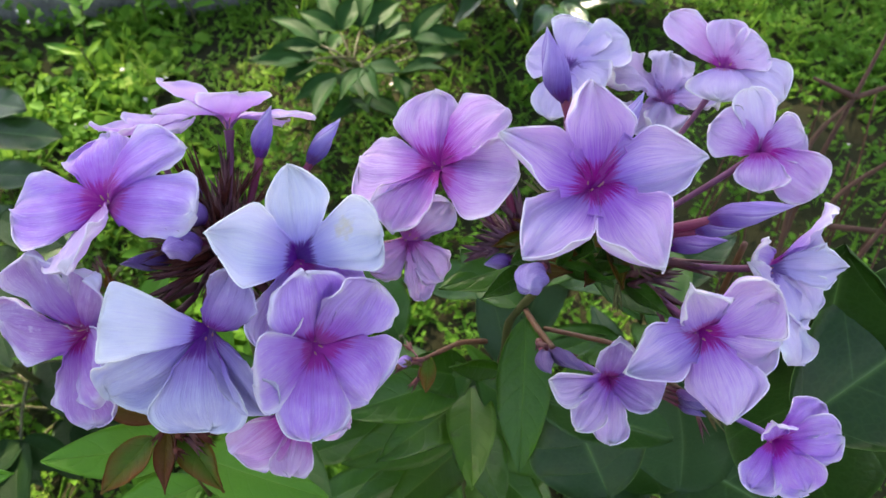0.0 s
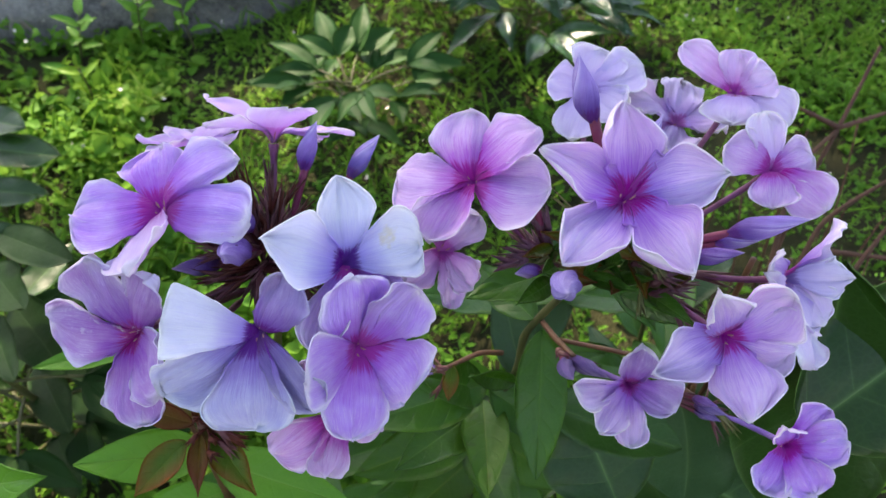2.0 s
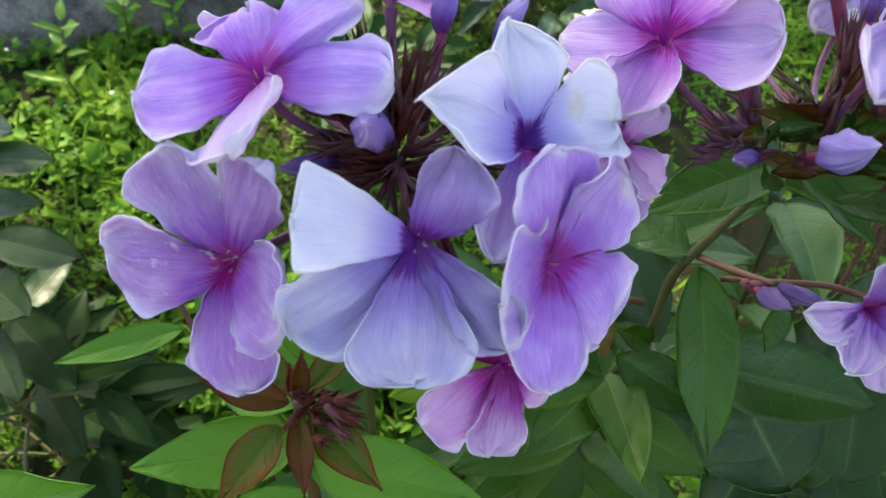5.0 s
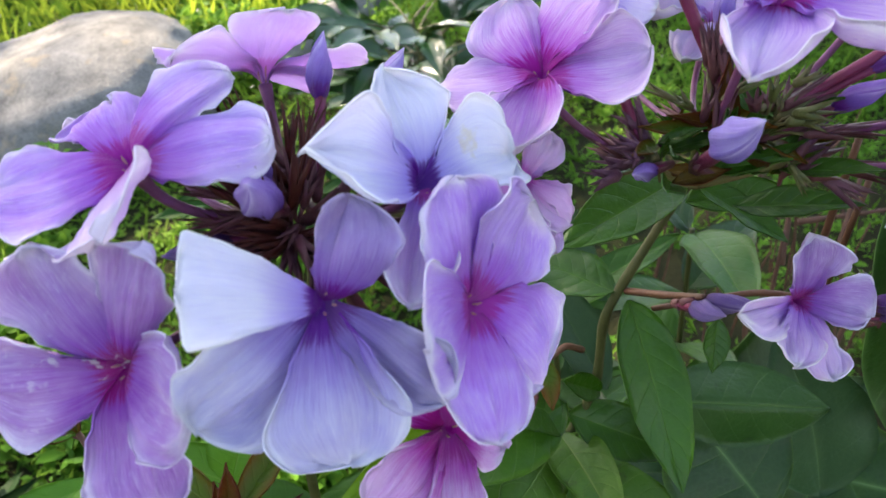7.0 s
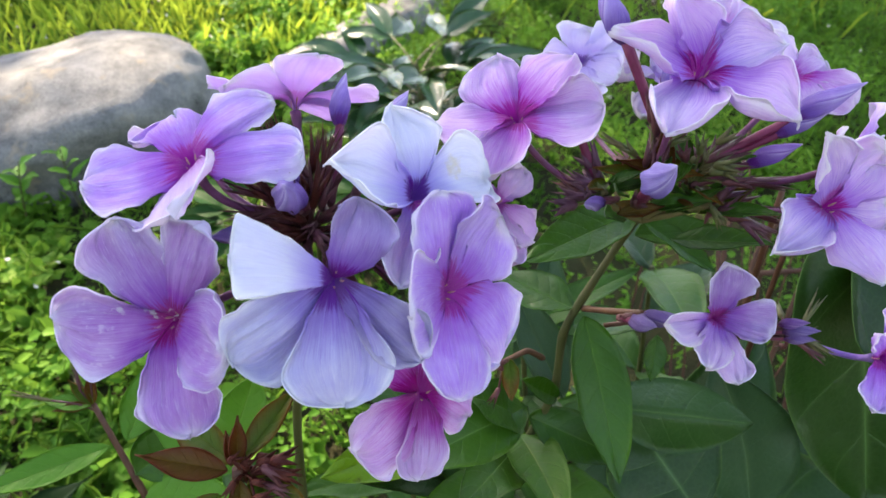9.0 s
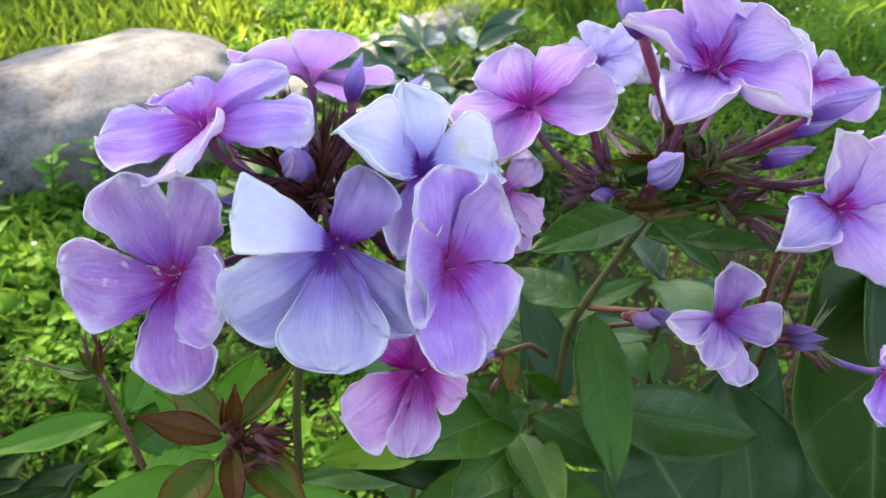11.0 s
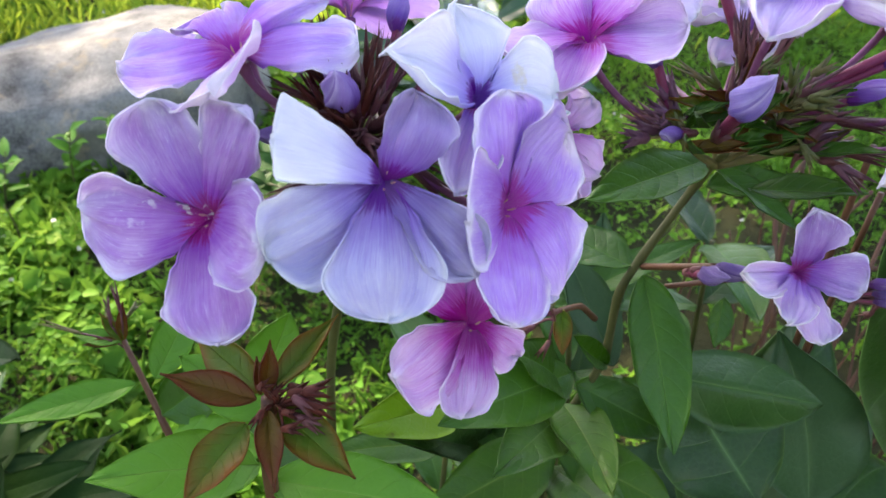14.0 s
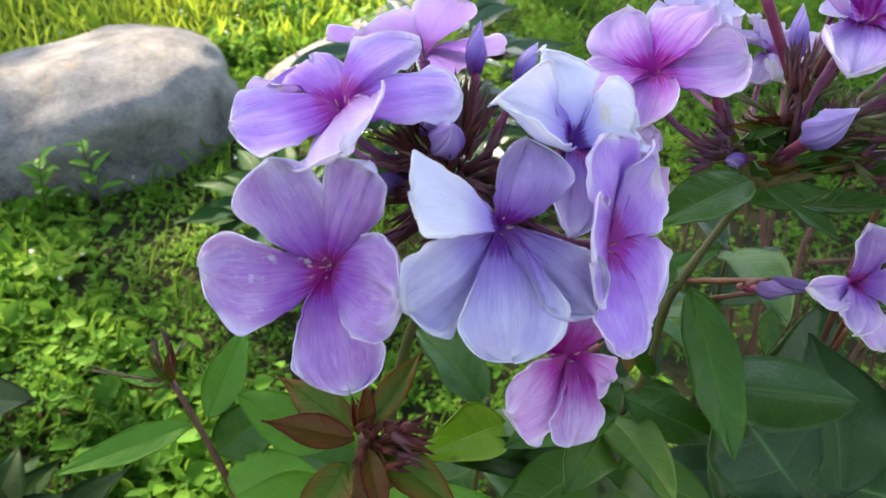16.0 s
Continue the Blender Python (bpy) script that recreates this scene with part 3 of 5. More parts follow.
def bud(plant, foot, tip, radius, share, label, seed=1, mat=BUD, stalk=WINE, calyx=0.008):
    """A closed bud: wound petals over a slender tube that rises from a calyx at foot."""
    foot, tip = np.asarray(foot, float), np.asarray(tip, float)
    d = tip - foot
    L = np.linalg.norm(d)
    start = foot + d * (1 - share)
    s = np.linspace(0, 1, 16)
    prof = np.interp(s, [0, 0.1, 0.3, 0.5, 0.75, 0.93, 1], [0.40, 0.70, 1.0, 0.94, 0.55, 0.17, 0.03])
    sway = unit(np.cross(d, (0.2, 0.8, 0.5)))
    line = np.array([start + d * share * k + sway * radius * 0.25 * math.sin(math.pi * k) for k in s])
    body = part("bud", tube_mesh("bud", line, radius * prof, mat, 25, 2.2, 5, 0.11), plant, label)
    t = np.linspace(0, 1, 8)
    part("tube", tube_mesh("tube", [foot + (start + d * share * 0.05 - foot) * k for k in t], np.interp(t, [0, 1], [radius * 0.36, radius * 0.46]), stalk, 9), body)
    if calyx:
        part("calyx", calyx_mesh("calyx", foot - unit(d) * 0.001, d, min(calyx, L * 0.6), radius * 0.55, CALYX, 5, 0.12, seed), body)
    return body


def leaf_grid(base, tip, width, face, droop=0.0, fold=0.15, wave=0.055, widest=0.42, seed=0, ns=22, nu=11, blunt=0.0, skew=0.0, sharp=0.0):
    """A leaf blade from base to tip whose upper side looks along face."""
    rng = np.random.RandomState(seed)
    base, tip = np.asarray(base, float), np.asarray(tip, float)
    d = unit(tip - base)
    L = np.linalg.norm(tip - base)
    side = unit(np.cross(face, d))
    up = np.cross(d, side)
    s, u = np.linspace(0, 1, ns), np.linspace(-1, 1, nu)
    k = math.log(0.5) / math.log(widest)
    prof = np.sin(math.pi * s ** k) ** (0.85 - 0.4 * blunt + sharp * s)
    half = width / 2 * np.maximum(prof, 0.02)
    ph = rng.uniform(0, 6.28, 3)
    P = np.zeros((ns, nu, 3))
    for i in range(ns):
        mid = base + d * L * s[i] + up * (-droop * L * (s[i] - 0.45) ** 2 * 2 + droop * L * 0.3) + side * (skew * L * math.sin(math.pi * s[i]))
        for j in range(nu):
            e = u[j]
            lift = fold * half[i] * abs(e) + wave * width * (math.sin(8 * s[i] + ph[0] + (2.1 if e > 0 else 0)) * abs(e) ** 2 + 0.6 * math.sin(17 * s[i] + ph[1]) * abs(e) ** 3)
            groove = 0.02 * width * (1 - math.exp(-(e / 0.14) ** 2))
            P[i, j] = mid + side * e * half[i] + up * (lift + groove)
    return P


def leaf(plant, base, tip, width, face=(0, -0.5, 0.85), mat=None, label="", name="leaf", **kw):
    COUNT[0] += 1
    return part(name, sheet("leaf", leaf_grid(base, tip, width, face, seed=COUNT[0], **kw), mat or LEAF, 0.0003), plant, label)


def stem(plant, pts, r0, r1, mat, name="stem", label="", n=20, sides=9):
    """A stem through the given points, swollen a little at its nodes."""
    pts = np.asarray(pts, float)
    at = np.linspace(0, 1, len(pts))
    s = np.linspace(0, 1, n)
    line = np.stack([np.interp(s, at, pts[:, a]) for a in range(3)], 1)
    for _ in range(3):
        line[1:-1] = (line[:-2] + 2 * line[1:-1] + line[2:]) / 4
    rad = np.interp(s, [0, 1], [r0, r1])
    for a in at[1:-1]:
        rad = rad * (1 + 0.22 * np.exp(-((s - a) / 0.025) ** 2))
    return part(name, tube_mesh(name, line, rad, mat, sides), plant, label)


def empty_thing(name, at, label, category, group="", kind=""):
    ob = new(name)
    ob.empty_display_size = 0.01
    ob.location = at
    return tagged(ob, label, category, group, kind)


def ground_z(x, y):
    """Height of the ground: a gentle bank that rises away from the bed."""
    y = np.asarray(y, float)
    rise = np.where(y < 1.6, 0.125 * y, 0.2 + 0.125 * 2.0 * (1 - np.exp(-(y - 1.6) / 2.0)))
    rise = np.where(y < -0.2, -0.025, rise)
    return rise - 0.02 + 0.008 * np.sin(9 * np.asarray(x) + 2) * np.cos(7 * y)


# ---- ground ----
def build_ground():
    def axis(lo, hi, step, far):
        near = np.arange(lo, hi + 1e-6, step)
        out = np.geomspace(0.1, far, 24)
        return np.concatenate([lo - out[::-1], near, hi + out])
    xs, ys = axis(-1.2, 1.6, 0.04, 60.0), axis(-0.4, 2.4, 0.04, 60.0)
    X, Y = np.meshgrid(xs, ys, indexing="ij")
    Z = ground_z(X, Y)
    n = len(ys)
    verts = np.stack([X, Y, Z], 2).reshape(-1, 3)
    faces = [(i * n + j, (i + 1) * n + j, (i + 1) * n + j + 1, i * n + j + 1) for i in range(len(xs) - 1) for j in range(n - 1)]
    tagged(new("ground", mesh_of("ground", verts, faces, SOIL)), "dark crumbly garden soil under low weeds", "ground", "", "structure")


build_ground()


def leaf_cloud(name, centres, dirs, faces_up, lengths, widths, mat, label, category):
    """Many small folded leaves as one mesh: each is a pointed oval of four triangles along its fold."""
    n = len(centres)
    d = dirs / (np.linalg.norm(dirs, axis=1, keepdims=True) + 1e-9)
    side = np.cross(faces_up, d)
    side /= np.linalg.norm(side, axis=1, keepdims=True) + 1e-9
    up = np.cross(d, side)
    L, W = lengths[:, None], widths[:, None]
    v = np.stack([centres, centres + d * L * 0.35 + side * W * 0.5 + up * W * 0.18, centres + d * L * 0.75 + side * W * 0.36 + up * W * 0.1,
                  centres + d * L - up * L * 0.08, centres + d * L * 0.75 - side * W * 0.36 + up * W * 0.1, centres + d * L * 0.35 - side * W * 0.5 + up * W * 0.18], 1)
    verts = v.reshape(-1, 3)
    idx = np.arange(n) * 6
    faces = np.concatenate([np.stack([idx, idx + 1, idx + 2, idx + 3], 1), np.stack([idx, idx + 3, idx + 4, idx + 5], 1)])
    return tagged(new(name, mesh_of(name, verts, faces.tolist(), mat)), label, category, "", "stuff")


def build_weeds():
    """Low chickweed-like cover: sprigs with whorls of small leaves, denser and taller in clumps."""
    rng = np.random.RandomState(5)
    n = 60000
    x, y = rng.uniform(-1.0, 1.25, n), rng.uniform(0.16, 1.75, n)
    patch = np.sin(5.1 * x + 1.3) * np.cos(4.3 * y + 0.4) + 0.6 * np.sin(11 * x - 7 * y) + 0.5 * np.sin(23 * x + 17 * y)
    keep = (rng.uniform(-1.9, 1.2, n) < patch + 0.8) & (np.abs(x) < 0.35 + 0.72 * y) & (y < 1.6 + 0.12 * np.sin(9 * x))
    keep &= ~((np.abs(x + 0.02) < 0.10) & (y < 0.2)) & (((x + 0.385) / 0.22) ** 2 + ((y - 0.93) / 0.165) ** 2 > 0.9)
    bare = ((x + 0.56) / 0.16) ** 2 + ((y - 0.68) / 0.12) ** 2 < 1
    keep &= ~bare | (rng.uniform(0, 1, n) < 0.2)
    keep &= ~((x > 0.13) & (y < 0.6)) | (rng.uniform(0, 1, n) < 0.36)
    x, y, patch = x[keep], y[keep], patch[keep]
    n = len(x)
    z = ground_z(x, y)
    broad_kind = np.sin(7.3 * x + 2.1) * np.sin(6.1 * y + 0.7) + 0.5 * np.sin(15 * x + 11 * y) + rng.normal(0, 0.25, n) > 0.45
    clump = np.clip(np.sin(19 * x + 3 * np.sin(8 * y)) * np.sin(16 * y + 2 * np.sin(11 * x + 1)), 0, 1)
    tall = rng.uniform(0.006, 0.036, n) * (1 + 0.35 * patch) * (0.6 + 1.5 * clump)
    tall *= np.where((x < -0.14) & (y > 0.66) & (y < 0.85), 0.45, 1.0)
    lean = rng.normal(0, 0.5, (n, 2))
    C, D, U, Ls, Ws = [], [], [], [], []
    for k in range(8):
        h = rng.uniform(0.1, 1.0, n) * tall
        a = rng.uniform(0, 6.283, n)
        c = np.stack([x + lean[:, 0] * h, y + lean[:, 1] * h, z + h], 1)
        el = rng.normal(0.3, 0.45, n)
        d = np.stack([np.cos(a) * np.cos(el), np.sin(a) * np.cos(el), np.sin(el)], 1)
        up = np.stack([rng.normal(0, 0.55, n), rng.normal(-0.1, 0.55, n), np.ones(n)], 1)
        size = rng.uniform(0.003, 0.0068, n) * rng.choice([1.0, 1.0, 1.0, 1.0, 1.7], n) * np.where(broad_kind & (x < 0.1), rng.uniform(1.0, 2.6, n), 1.0)
        C.append(c), D.append(d), U.append(up), Ls.append(size), Ws.append(size * np.where(broad_kind, rng.uniform(0.45, 0.85, n), rng.uniform(0.2, 0.6, n)))
    m = 7000
    k = rng.randint(0, n, m)
    a, el = rng.uniform(0, 6.283, m), rng.uniform(0.5, 1.45, m)
    C.append(np.stack([x[k], y[k], z[k]], 1))
    D.append(np.stack([np.cos(a) * np.cos(el), np.sin(a) * np.cos(el), np.sin(el)], 1))
    U.append(np.stack([-np.sin(el) * np.cos(a), -np.sin(el) * np.sin(a), np.cos(el)], 1))
    blade = rng.uniform(0.02, 0.055, m)
    Ls.append(blade), Ws.append(rng.uniform(0.0008, 0.0022, m))
    leaf_cloud("weeds", np.concatenate(C), np.concatenate(D), np.concatenate(U), np.concatenate(Ls), np.concatenate(Ws), WEED, "low green weeds with tiny leaves covering the soil", "weeds")


def build_grass():
    """Sunlit grass behind the stones, and single blades among the weeds."""
    rng = np.random.RandomState(9)
    n = 26000
    x, y = rng.uniform(-1.7, 1.9, n), 1.0 + 2.0 * rng.uniform(0, 1, n) ** 1.3
    edge = 1.12 + 0.35 * (x + 0.2) * (x > -0.2)
    keep = ((y > edge) | (rng.uniform(0, 1, n) < 0.05)) & (((x - 0.1) / 1.75) ** 2 + ((y - 1.5) / 1.5) ** 2 < rng.uniform(0.35, 1.0, n))
    x, y = x[keep], y[keep]
    n = len(x)
    z = ground_z(x, y)
    a = rng.uniform(0, 6.283, n)
    el = rng.uniform(0.7, 1.5, n)
    d = np.stack([np.cos(a) * np.cos(el), np.sin(a) * np.cos(el), np.sin(el)], 1)
    up = np.stack([-np.sin(a), np.cos(a), np.zeros(n)], 1)
    up = np.cross(d, up)
    size = rng.uniform(0.03, 0.085, n)
    leaf_cloud("grass", np.stack([x, y, z], 1), d, up, size, rng.uniform(0.002, 0.0045, n), GRASS, "bright yellow-green grass in the sun", "grass")


build_weeds()
build_grass()


def build_flecks():
    """Tiny pale flower heads and seed tufts scattered over the lawn and the weeds."""
    rng = np.random.RandomState(21)
    n = 900
    x, y = rng.uniform(-0.9, 1.0, n), rng.uniform(0.5, 2.2, n)
    keep = (np.abs(x) < 0.35 + 0.6 * y) & (rng.uniform(0, 1, n) < np.where(y > 1.1, 0.9, 0.35)) & (((x + 0.385) / 0.23) ** 2 + ((y - 0.93) / 0.14) ** 2 > 1)
    x, y = x[keep], y[keep]
    n = len(x)
    c = np.stack([x, y, ground_z(x, y) + rng.uniform(0.025, 0.06, n)], 1)
    leaf_cloud("flecks", c, rng.normal(0, 1, (n, 3)), rng.normal(0, 1, (n, 3)) + np.array((0, -0.5, 1)), rng.uniform(0.003, 0.006, n), rng.uniform(0.003, 0.005, n), FLECK, "tiny pale seed heads among the grass", "seed heads")


build_flecks()


# ---- stones ----
def stone(name, centre, radii, turn, seed, label, power=2.6):
    """A weathered boulder: a squarish rounded body, dented by slow noise, its foot in the ground."""
    bm = bmesh.new()
    bmesh.ops.create_icosphere(bm, subdivisions=5, radius=1.0)
    off = Vector((seed * 3.1, seed * 1.7, seed * 0.9))
    for v in bm.verts:
        p = v.co.copy()
        k = (abs(p.x) ** power + abs(p.y) ** power + abs(p.z) ** power) ** (-1 / power)
        p *= k
        p *= 1 + 0.13 * noise.noise(p * 1.1 + off) + 0.06 * noise.noise(p * 2.6 + off) + 0.02 * noise.noise(p * 7 + off)
        v.co = Vector((p.x * radii[0], p.y * radii[1], p.z * radii[2]))
    me = bpy.data.meshes.new(name)
    bm.to_mesh(me)
    bm.free()
    me.polygons.foreach_set("use_smooth", [True] * len(me.polygons))
    me.materials.append(ROCK)
    ob = tagged(new(name, me), label, "stone")
    ob.matrix_world = pose(*centre, *turn)
    return ob


stone("boulder", (-0.390, 0.920, 0.105), (0.225, 0.170, 0.103), (0, -11, 6), 3, "large rounded grey granite boulder lying in the weeds")
stone("kerb_stone", (0.125, 1.23, 0.135), (0.37, 0.050, 0.045), (0, -3, 51), 8, "long low grey stone bordering the grass", power=3.2)


# ---- phlox plant with the nearer flower head ----
HUB_L = np.array((-0.0425, 0.108, 0.352))
HUB_R = np.array((0.0290, 0.113, 0.343))


def between(a, b, k):
    return np.asarray(a) + (np.asarray(b) - np.asarray(a)) * k


phlox_a = empty_thing("phlox_plant", (-0.07, 0.16, 0.0), "garden phlox with a head of lilac and pale flowers", "flower plant", "phlox plants")
stem(phlox_a, [(-0.070, 0.160, -0.005), (-0.066, 0.150, 0.12), (-0.0575, 0.132, 0.270), (-0.0535, 0.126, 0.302), HUB_L - mm(0, -6, 12), HUB_L], 0.0014, 0.0009, STEM, label="olive green flower stem")

flower(phlox_a, (-0.0618, 0.1058, 0.3697), (-0.16, -0.18, 0.97), HUB_L + mm(-4, 0, 4), [
    ((-17.6, -2.0, -1.2), (-14.3, 6.5, 0.6), (-9.5, -9.6, -5.2), {"fan": 0.2}),
    ((-4.0, 16.5, 2.8), (-11.2, 10.2, 0.2), (2.0, 12.3, 2.6), {"bow": 1.5}),
    ((14.6, 8.8, 6.2), (3.6, 14.5, 4.2), (10.0, 5.6, 0.6), {"bow": 1.2}),
    ((18.4, -4.4, 1.8), (13.6, 5.2, 2.6), (7.6, -7.8, -1.8), {"curl": -1, "square": 0.15}),
    ((-1.6, -17.0, -1.5), (-8.8, -11.0, -5.0), (5.6, -12.5, 5.6), {"mat": ROSE, "bow": -0.6, "fan": 0.5}),
], LILAC, "lilac flower with a violet eye, seen across its face")

flower(phlox_a, (-0.0673, 0.0900, 0.3488), (-0.38, -0.85, 0.37), HUB_L + mm(-5, -6, -2), [
    ((-6.6, 5.5, 16.9), (-11.8, 3.6, 9.3), (1.0, 2.8, 12.2), {"fan": 0.5, "crumple": 1.6, "mat": MAUVE_WORN}),
    ((-19.2, 4.3, 1.7), (-13.2, 2.8, 6.7), (-11.7, -0.2, -8.7), {"fan": 0.4, "crumple": 1.6, "mat": MAUVE_WORN}),
    ((0.6, -11.6, -15.0), (-7.3, -7.0, -8.3), (6.2, -10.4, -8.0), {"fan": 0.4, "crumple": 2.0}),
    ((7.2, 0.4, 16.8), (1.6, 3.0, 14.4), (9.0, -1.0, 9.8), {"fan": 0.5, "crumple": 1.6, "square": 0.5, "hem": 1.3}),
    ((9.0, -13.0, 2.0), (8.4, -4.4, 7.3), (4.5, -14.0, -4.5), {"crumple": 1.6, "hem": 1.5}),
], MAUVE, "faded mauve flower with a wine-red eye and worn petals")

flower(phlox_a, (-0.0408, 0.0862, 0.3547), (0.10, -0.90, 0.42), HUB_L + mm(1, -5, -1), [
    ((-14.3, -5.0, 10.0), (-12.8, 0.1, 13.9), (-14.2, -11.0, 6.0), {"fan": 1.0, "square": 1.0, "crumple": 0.8}),
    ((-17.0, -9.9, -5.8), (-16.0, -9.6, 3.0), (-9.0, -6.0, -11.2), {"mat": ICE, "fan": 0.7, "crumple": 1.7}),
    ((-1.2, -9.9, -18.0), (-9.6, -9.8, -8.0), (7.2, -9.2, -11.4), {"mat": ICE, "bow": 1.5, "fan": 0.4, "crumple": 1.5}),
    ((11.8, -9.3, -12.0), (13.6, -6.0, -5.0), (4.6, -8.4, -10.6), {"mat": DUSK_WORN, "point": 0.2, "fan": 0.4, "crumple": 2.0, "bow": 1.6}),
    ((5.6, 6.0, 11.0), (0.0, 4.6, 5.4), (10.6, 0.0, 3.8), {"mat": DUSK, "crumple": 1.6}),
], PALE, "pale blue-white flower with a violet eye")

flower(phlox_a, (-0.0246, 0.0993, 0.3613), (0.45, -0.52, 0.72), HUB_L + mm(4, -2, 2), [
    ((-2.2, 11.6, 13.1), (-5.4, 3.6, 9.4), (5.4, 8.1, 8.4), {"point": 0.5, "fan": 0.2, "hem": 1.3, "crumple": 1.6}),
    ((-14.8, -3.3, 9.5), (-7.0, 1.2, 11.9), (-8.1, -11.4, 3.4), {"point": 0.75, "fan": 0.3, "hem": 1.3, "crumple": 1.6}),
    ((14.8, 7.8, -2.1), (8.3, 8.6, 7.3), (13.3, 0.2, -3.8), {"fan": 0.6, "hem": 1.3, "crumple": 1.7}),
    ((-5.8, -15.6, -8.2), (-7.8, -11.6, -2.5), (1.5, -9.0, -5.5), {"mat": STAR, "crumple": 1.4}),
    ((9.5, 1.0, -11.5), 11, 0.5, 0.5, {"mat": LILAC, "crumple": 1.9}),
], PALE_STAINED, "white star-shaped flower with a violet eye and a yellowed petal")

flower(phlox_a, (-0.0219, 0.0883, 0.3476), (0.46, -0.79, 0.40), HUB_L + mm(5, -4, -1), [
    ((0.0, 3.8, 17.6), (-6.9, -2.9, 11.2), (6.3, 6.3, 12.6), {"fan": 0.4}),
    ((11.8, 9.4, 8.6), (3.6, 3.6, 14.6), (13.0, 8.8, -3.2), {"square": 0.2}),
    ((8.5, -1.4, -16.8), (13.0, 8.0, -4.6), (-0.4, -5.4, -12.6), {"square": 0.1}),
    ((-1.2, -12.6, -13.6), (-6.6, -10.8, -5.4), (6.0, -6.4, -13.4), {}),
    ((-8.4, -11.8, 4.6), (-5.4, -6.4, 12.6), (-6.7, -11.8, -3.0), {"bow": 0.2, "square": 0.6, "crumple": 0.6}),
], LILAC, "round lilac flower with a magenta eye")

flower(phlox_a, (-0.0278, 0.0864, 0.3272), (0.16, -0.72, 0.67), HUB_L + mm(4, -4, -6), [
    ((-14.0, -8.3, -2.6), (-10.8, -6.5, 5.0), (-8.1, -7.8, -11.5), {}),
    ((-3.3, -8.3, -13.1), (-6.6, -8.6, -7.4), (3.2, -6.5, -6.6), {}),
    ((8.8, 1.4, -9.4), (8.6, 2.6, -4.6), (4.6, -2.0, -9.6), {}),
    ((-8.0, 7.0, 9.0), 12, 0.5, 0.5, {}),
    ((7.0, 6.0, 8.0), 11, 0.5, 0.5, {}),
], DEEP, "pink flower with a deep magenta eye hanging lowest")

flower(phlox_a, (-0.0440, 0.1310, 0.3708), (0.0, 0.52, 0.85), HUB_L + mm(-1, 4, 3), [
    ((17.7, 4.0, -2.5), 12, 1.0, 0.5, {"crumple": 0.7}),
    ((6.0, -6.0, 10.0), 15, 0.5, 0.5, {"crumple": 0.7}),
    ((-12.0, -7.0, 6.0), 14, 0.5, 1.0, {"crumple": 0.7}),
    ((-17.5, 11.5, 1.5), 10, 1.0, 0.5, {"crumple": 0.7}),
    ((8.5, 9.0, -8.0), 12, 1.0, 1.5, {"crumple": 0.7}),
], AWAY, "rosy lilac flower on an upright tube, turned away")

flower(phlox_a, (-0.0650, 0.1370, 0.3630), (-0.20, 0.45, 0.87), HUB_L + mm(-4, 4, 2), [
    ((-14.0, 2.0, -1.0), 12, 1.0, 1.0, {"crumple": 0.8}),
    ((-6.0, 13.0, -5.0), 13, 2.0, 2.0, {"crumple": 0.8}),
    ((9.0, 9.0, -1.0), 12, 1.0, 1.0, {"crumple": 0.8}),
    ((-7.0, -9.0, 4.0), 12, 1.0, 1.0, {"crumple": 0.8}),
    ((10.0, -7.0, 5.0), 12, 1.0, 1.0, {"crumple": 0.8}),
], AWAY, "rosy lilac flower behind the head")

flower(phlox_a, (-0.0050, 0.1165, 0.3490), (0.50, -0.45, 0.60), HUB_L + mm(6, 1, 0), [
    ((2.0, -8.0, -11.0), 9, 2.5, 0.5, {"crumple": 2.0}),
    ((6.5, -4.0, -9.0), 9, 0.5, 2.5, {"crumple": 2.0}),
    ((-9.0, 8.0, 9.0), 8, 2.0, 0.5, {"crumple": 2.0}),
    ((-9.0, -4.0, -6.0), 9, 0.5, 0.5, {"crumple": 2.0}),
    ((8.0, 9.0, 3.0), 9, 0.5, 0.5, {"crumple": 2.0}),
], ROSE, "half-hidden pink flower with narrow curled petals")

bud(phlox_a, HUB_L + mm(3, 4, 4), (-0.0330, 0.1280, 0.3762), 0.0020, 0.42, "pointed violet bud standing upright", 3)
bud(phlox_a, HUB_L + mm(7, 7, 2), (-0.0200, 0.1320, 0.3702), 0.0020, 0.42, "pointed violet bud standing upright", 4)
bud(phlox_a, HUB_L + mm(-2, -2, 6), (-0.0468, 0.0935, 0.3690), 0.0028, 0.72, "plump violet bud", 5)
bud(phlox_a, HUB_L + mm(-3, 2, 4), (-0.0470, 0.1080, 0.3680), 0.0023, 0.6, "violet bud", 6)
bud(phlox_a, HUB_L + mm(-4, -1, 2), (-0.0610, 0.1000, 0.3580), 0.0020, 0.6, "dark violet bud lying sideways", 7, BUD_DARK)
bud(phlox_a, HUB_L + mm(-3, 4, 5), (-0.0500, 0.1160, 0.3680), 0.0016, 0.5, "slim violet bud", 8)


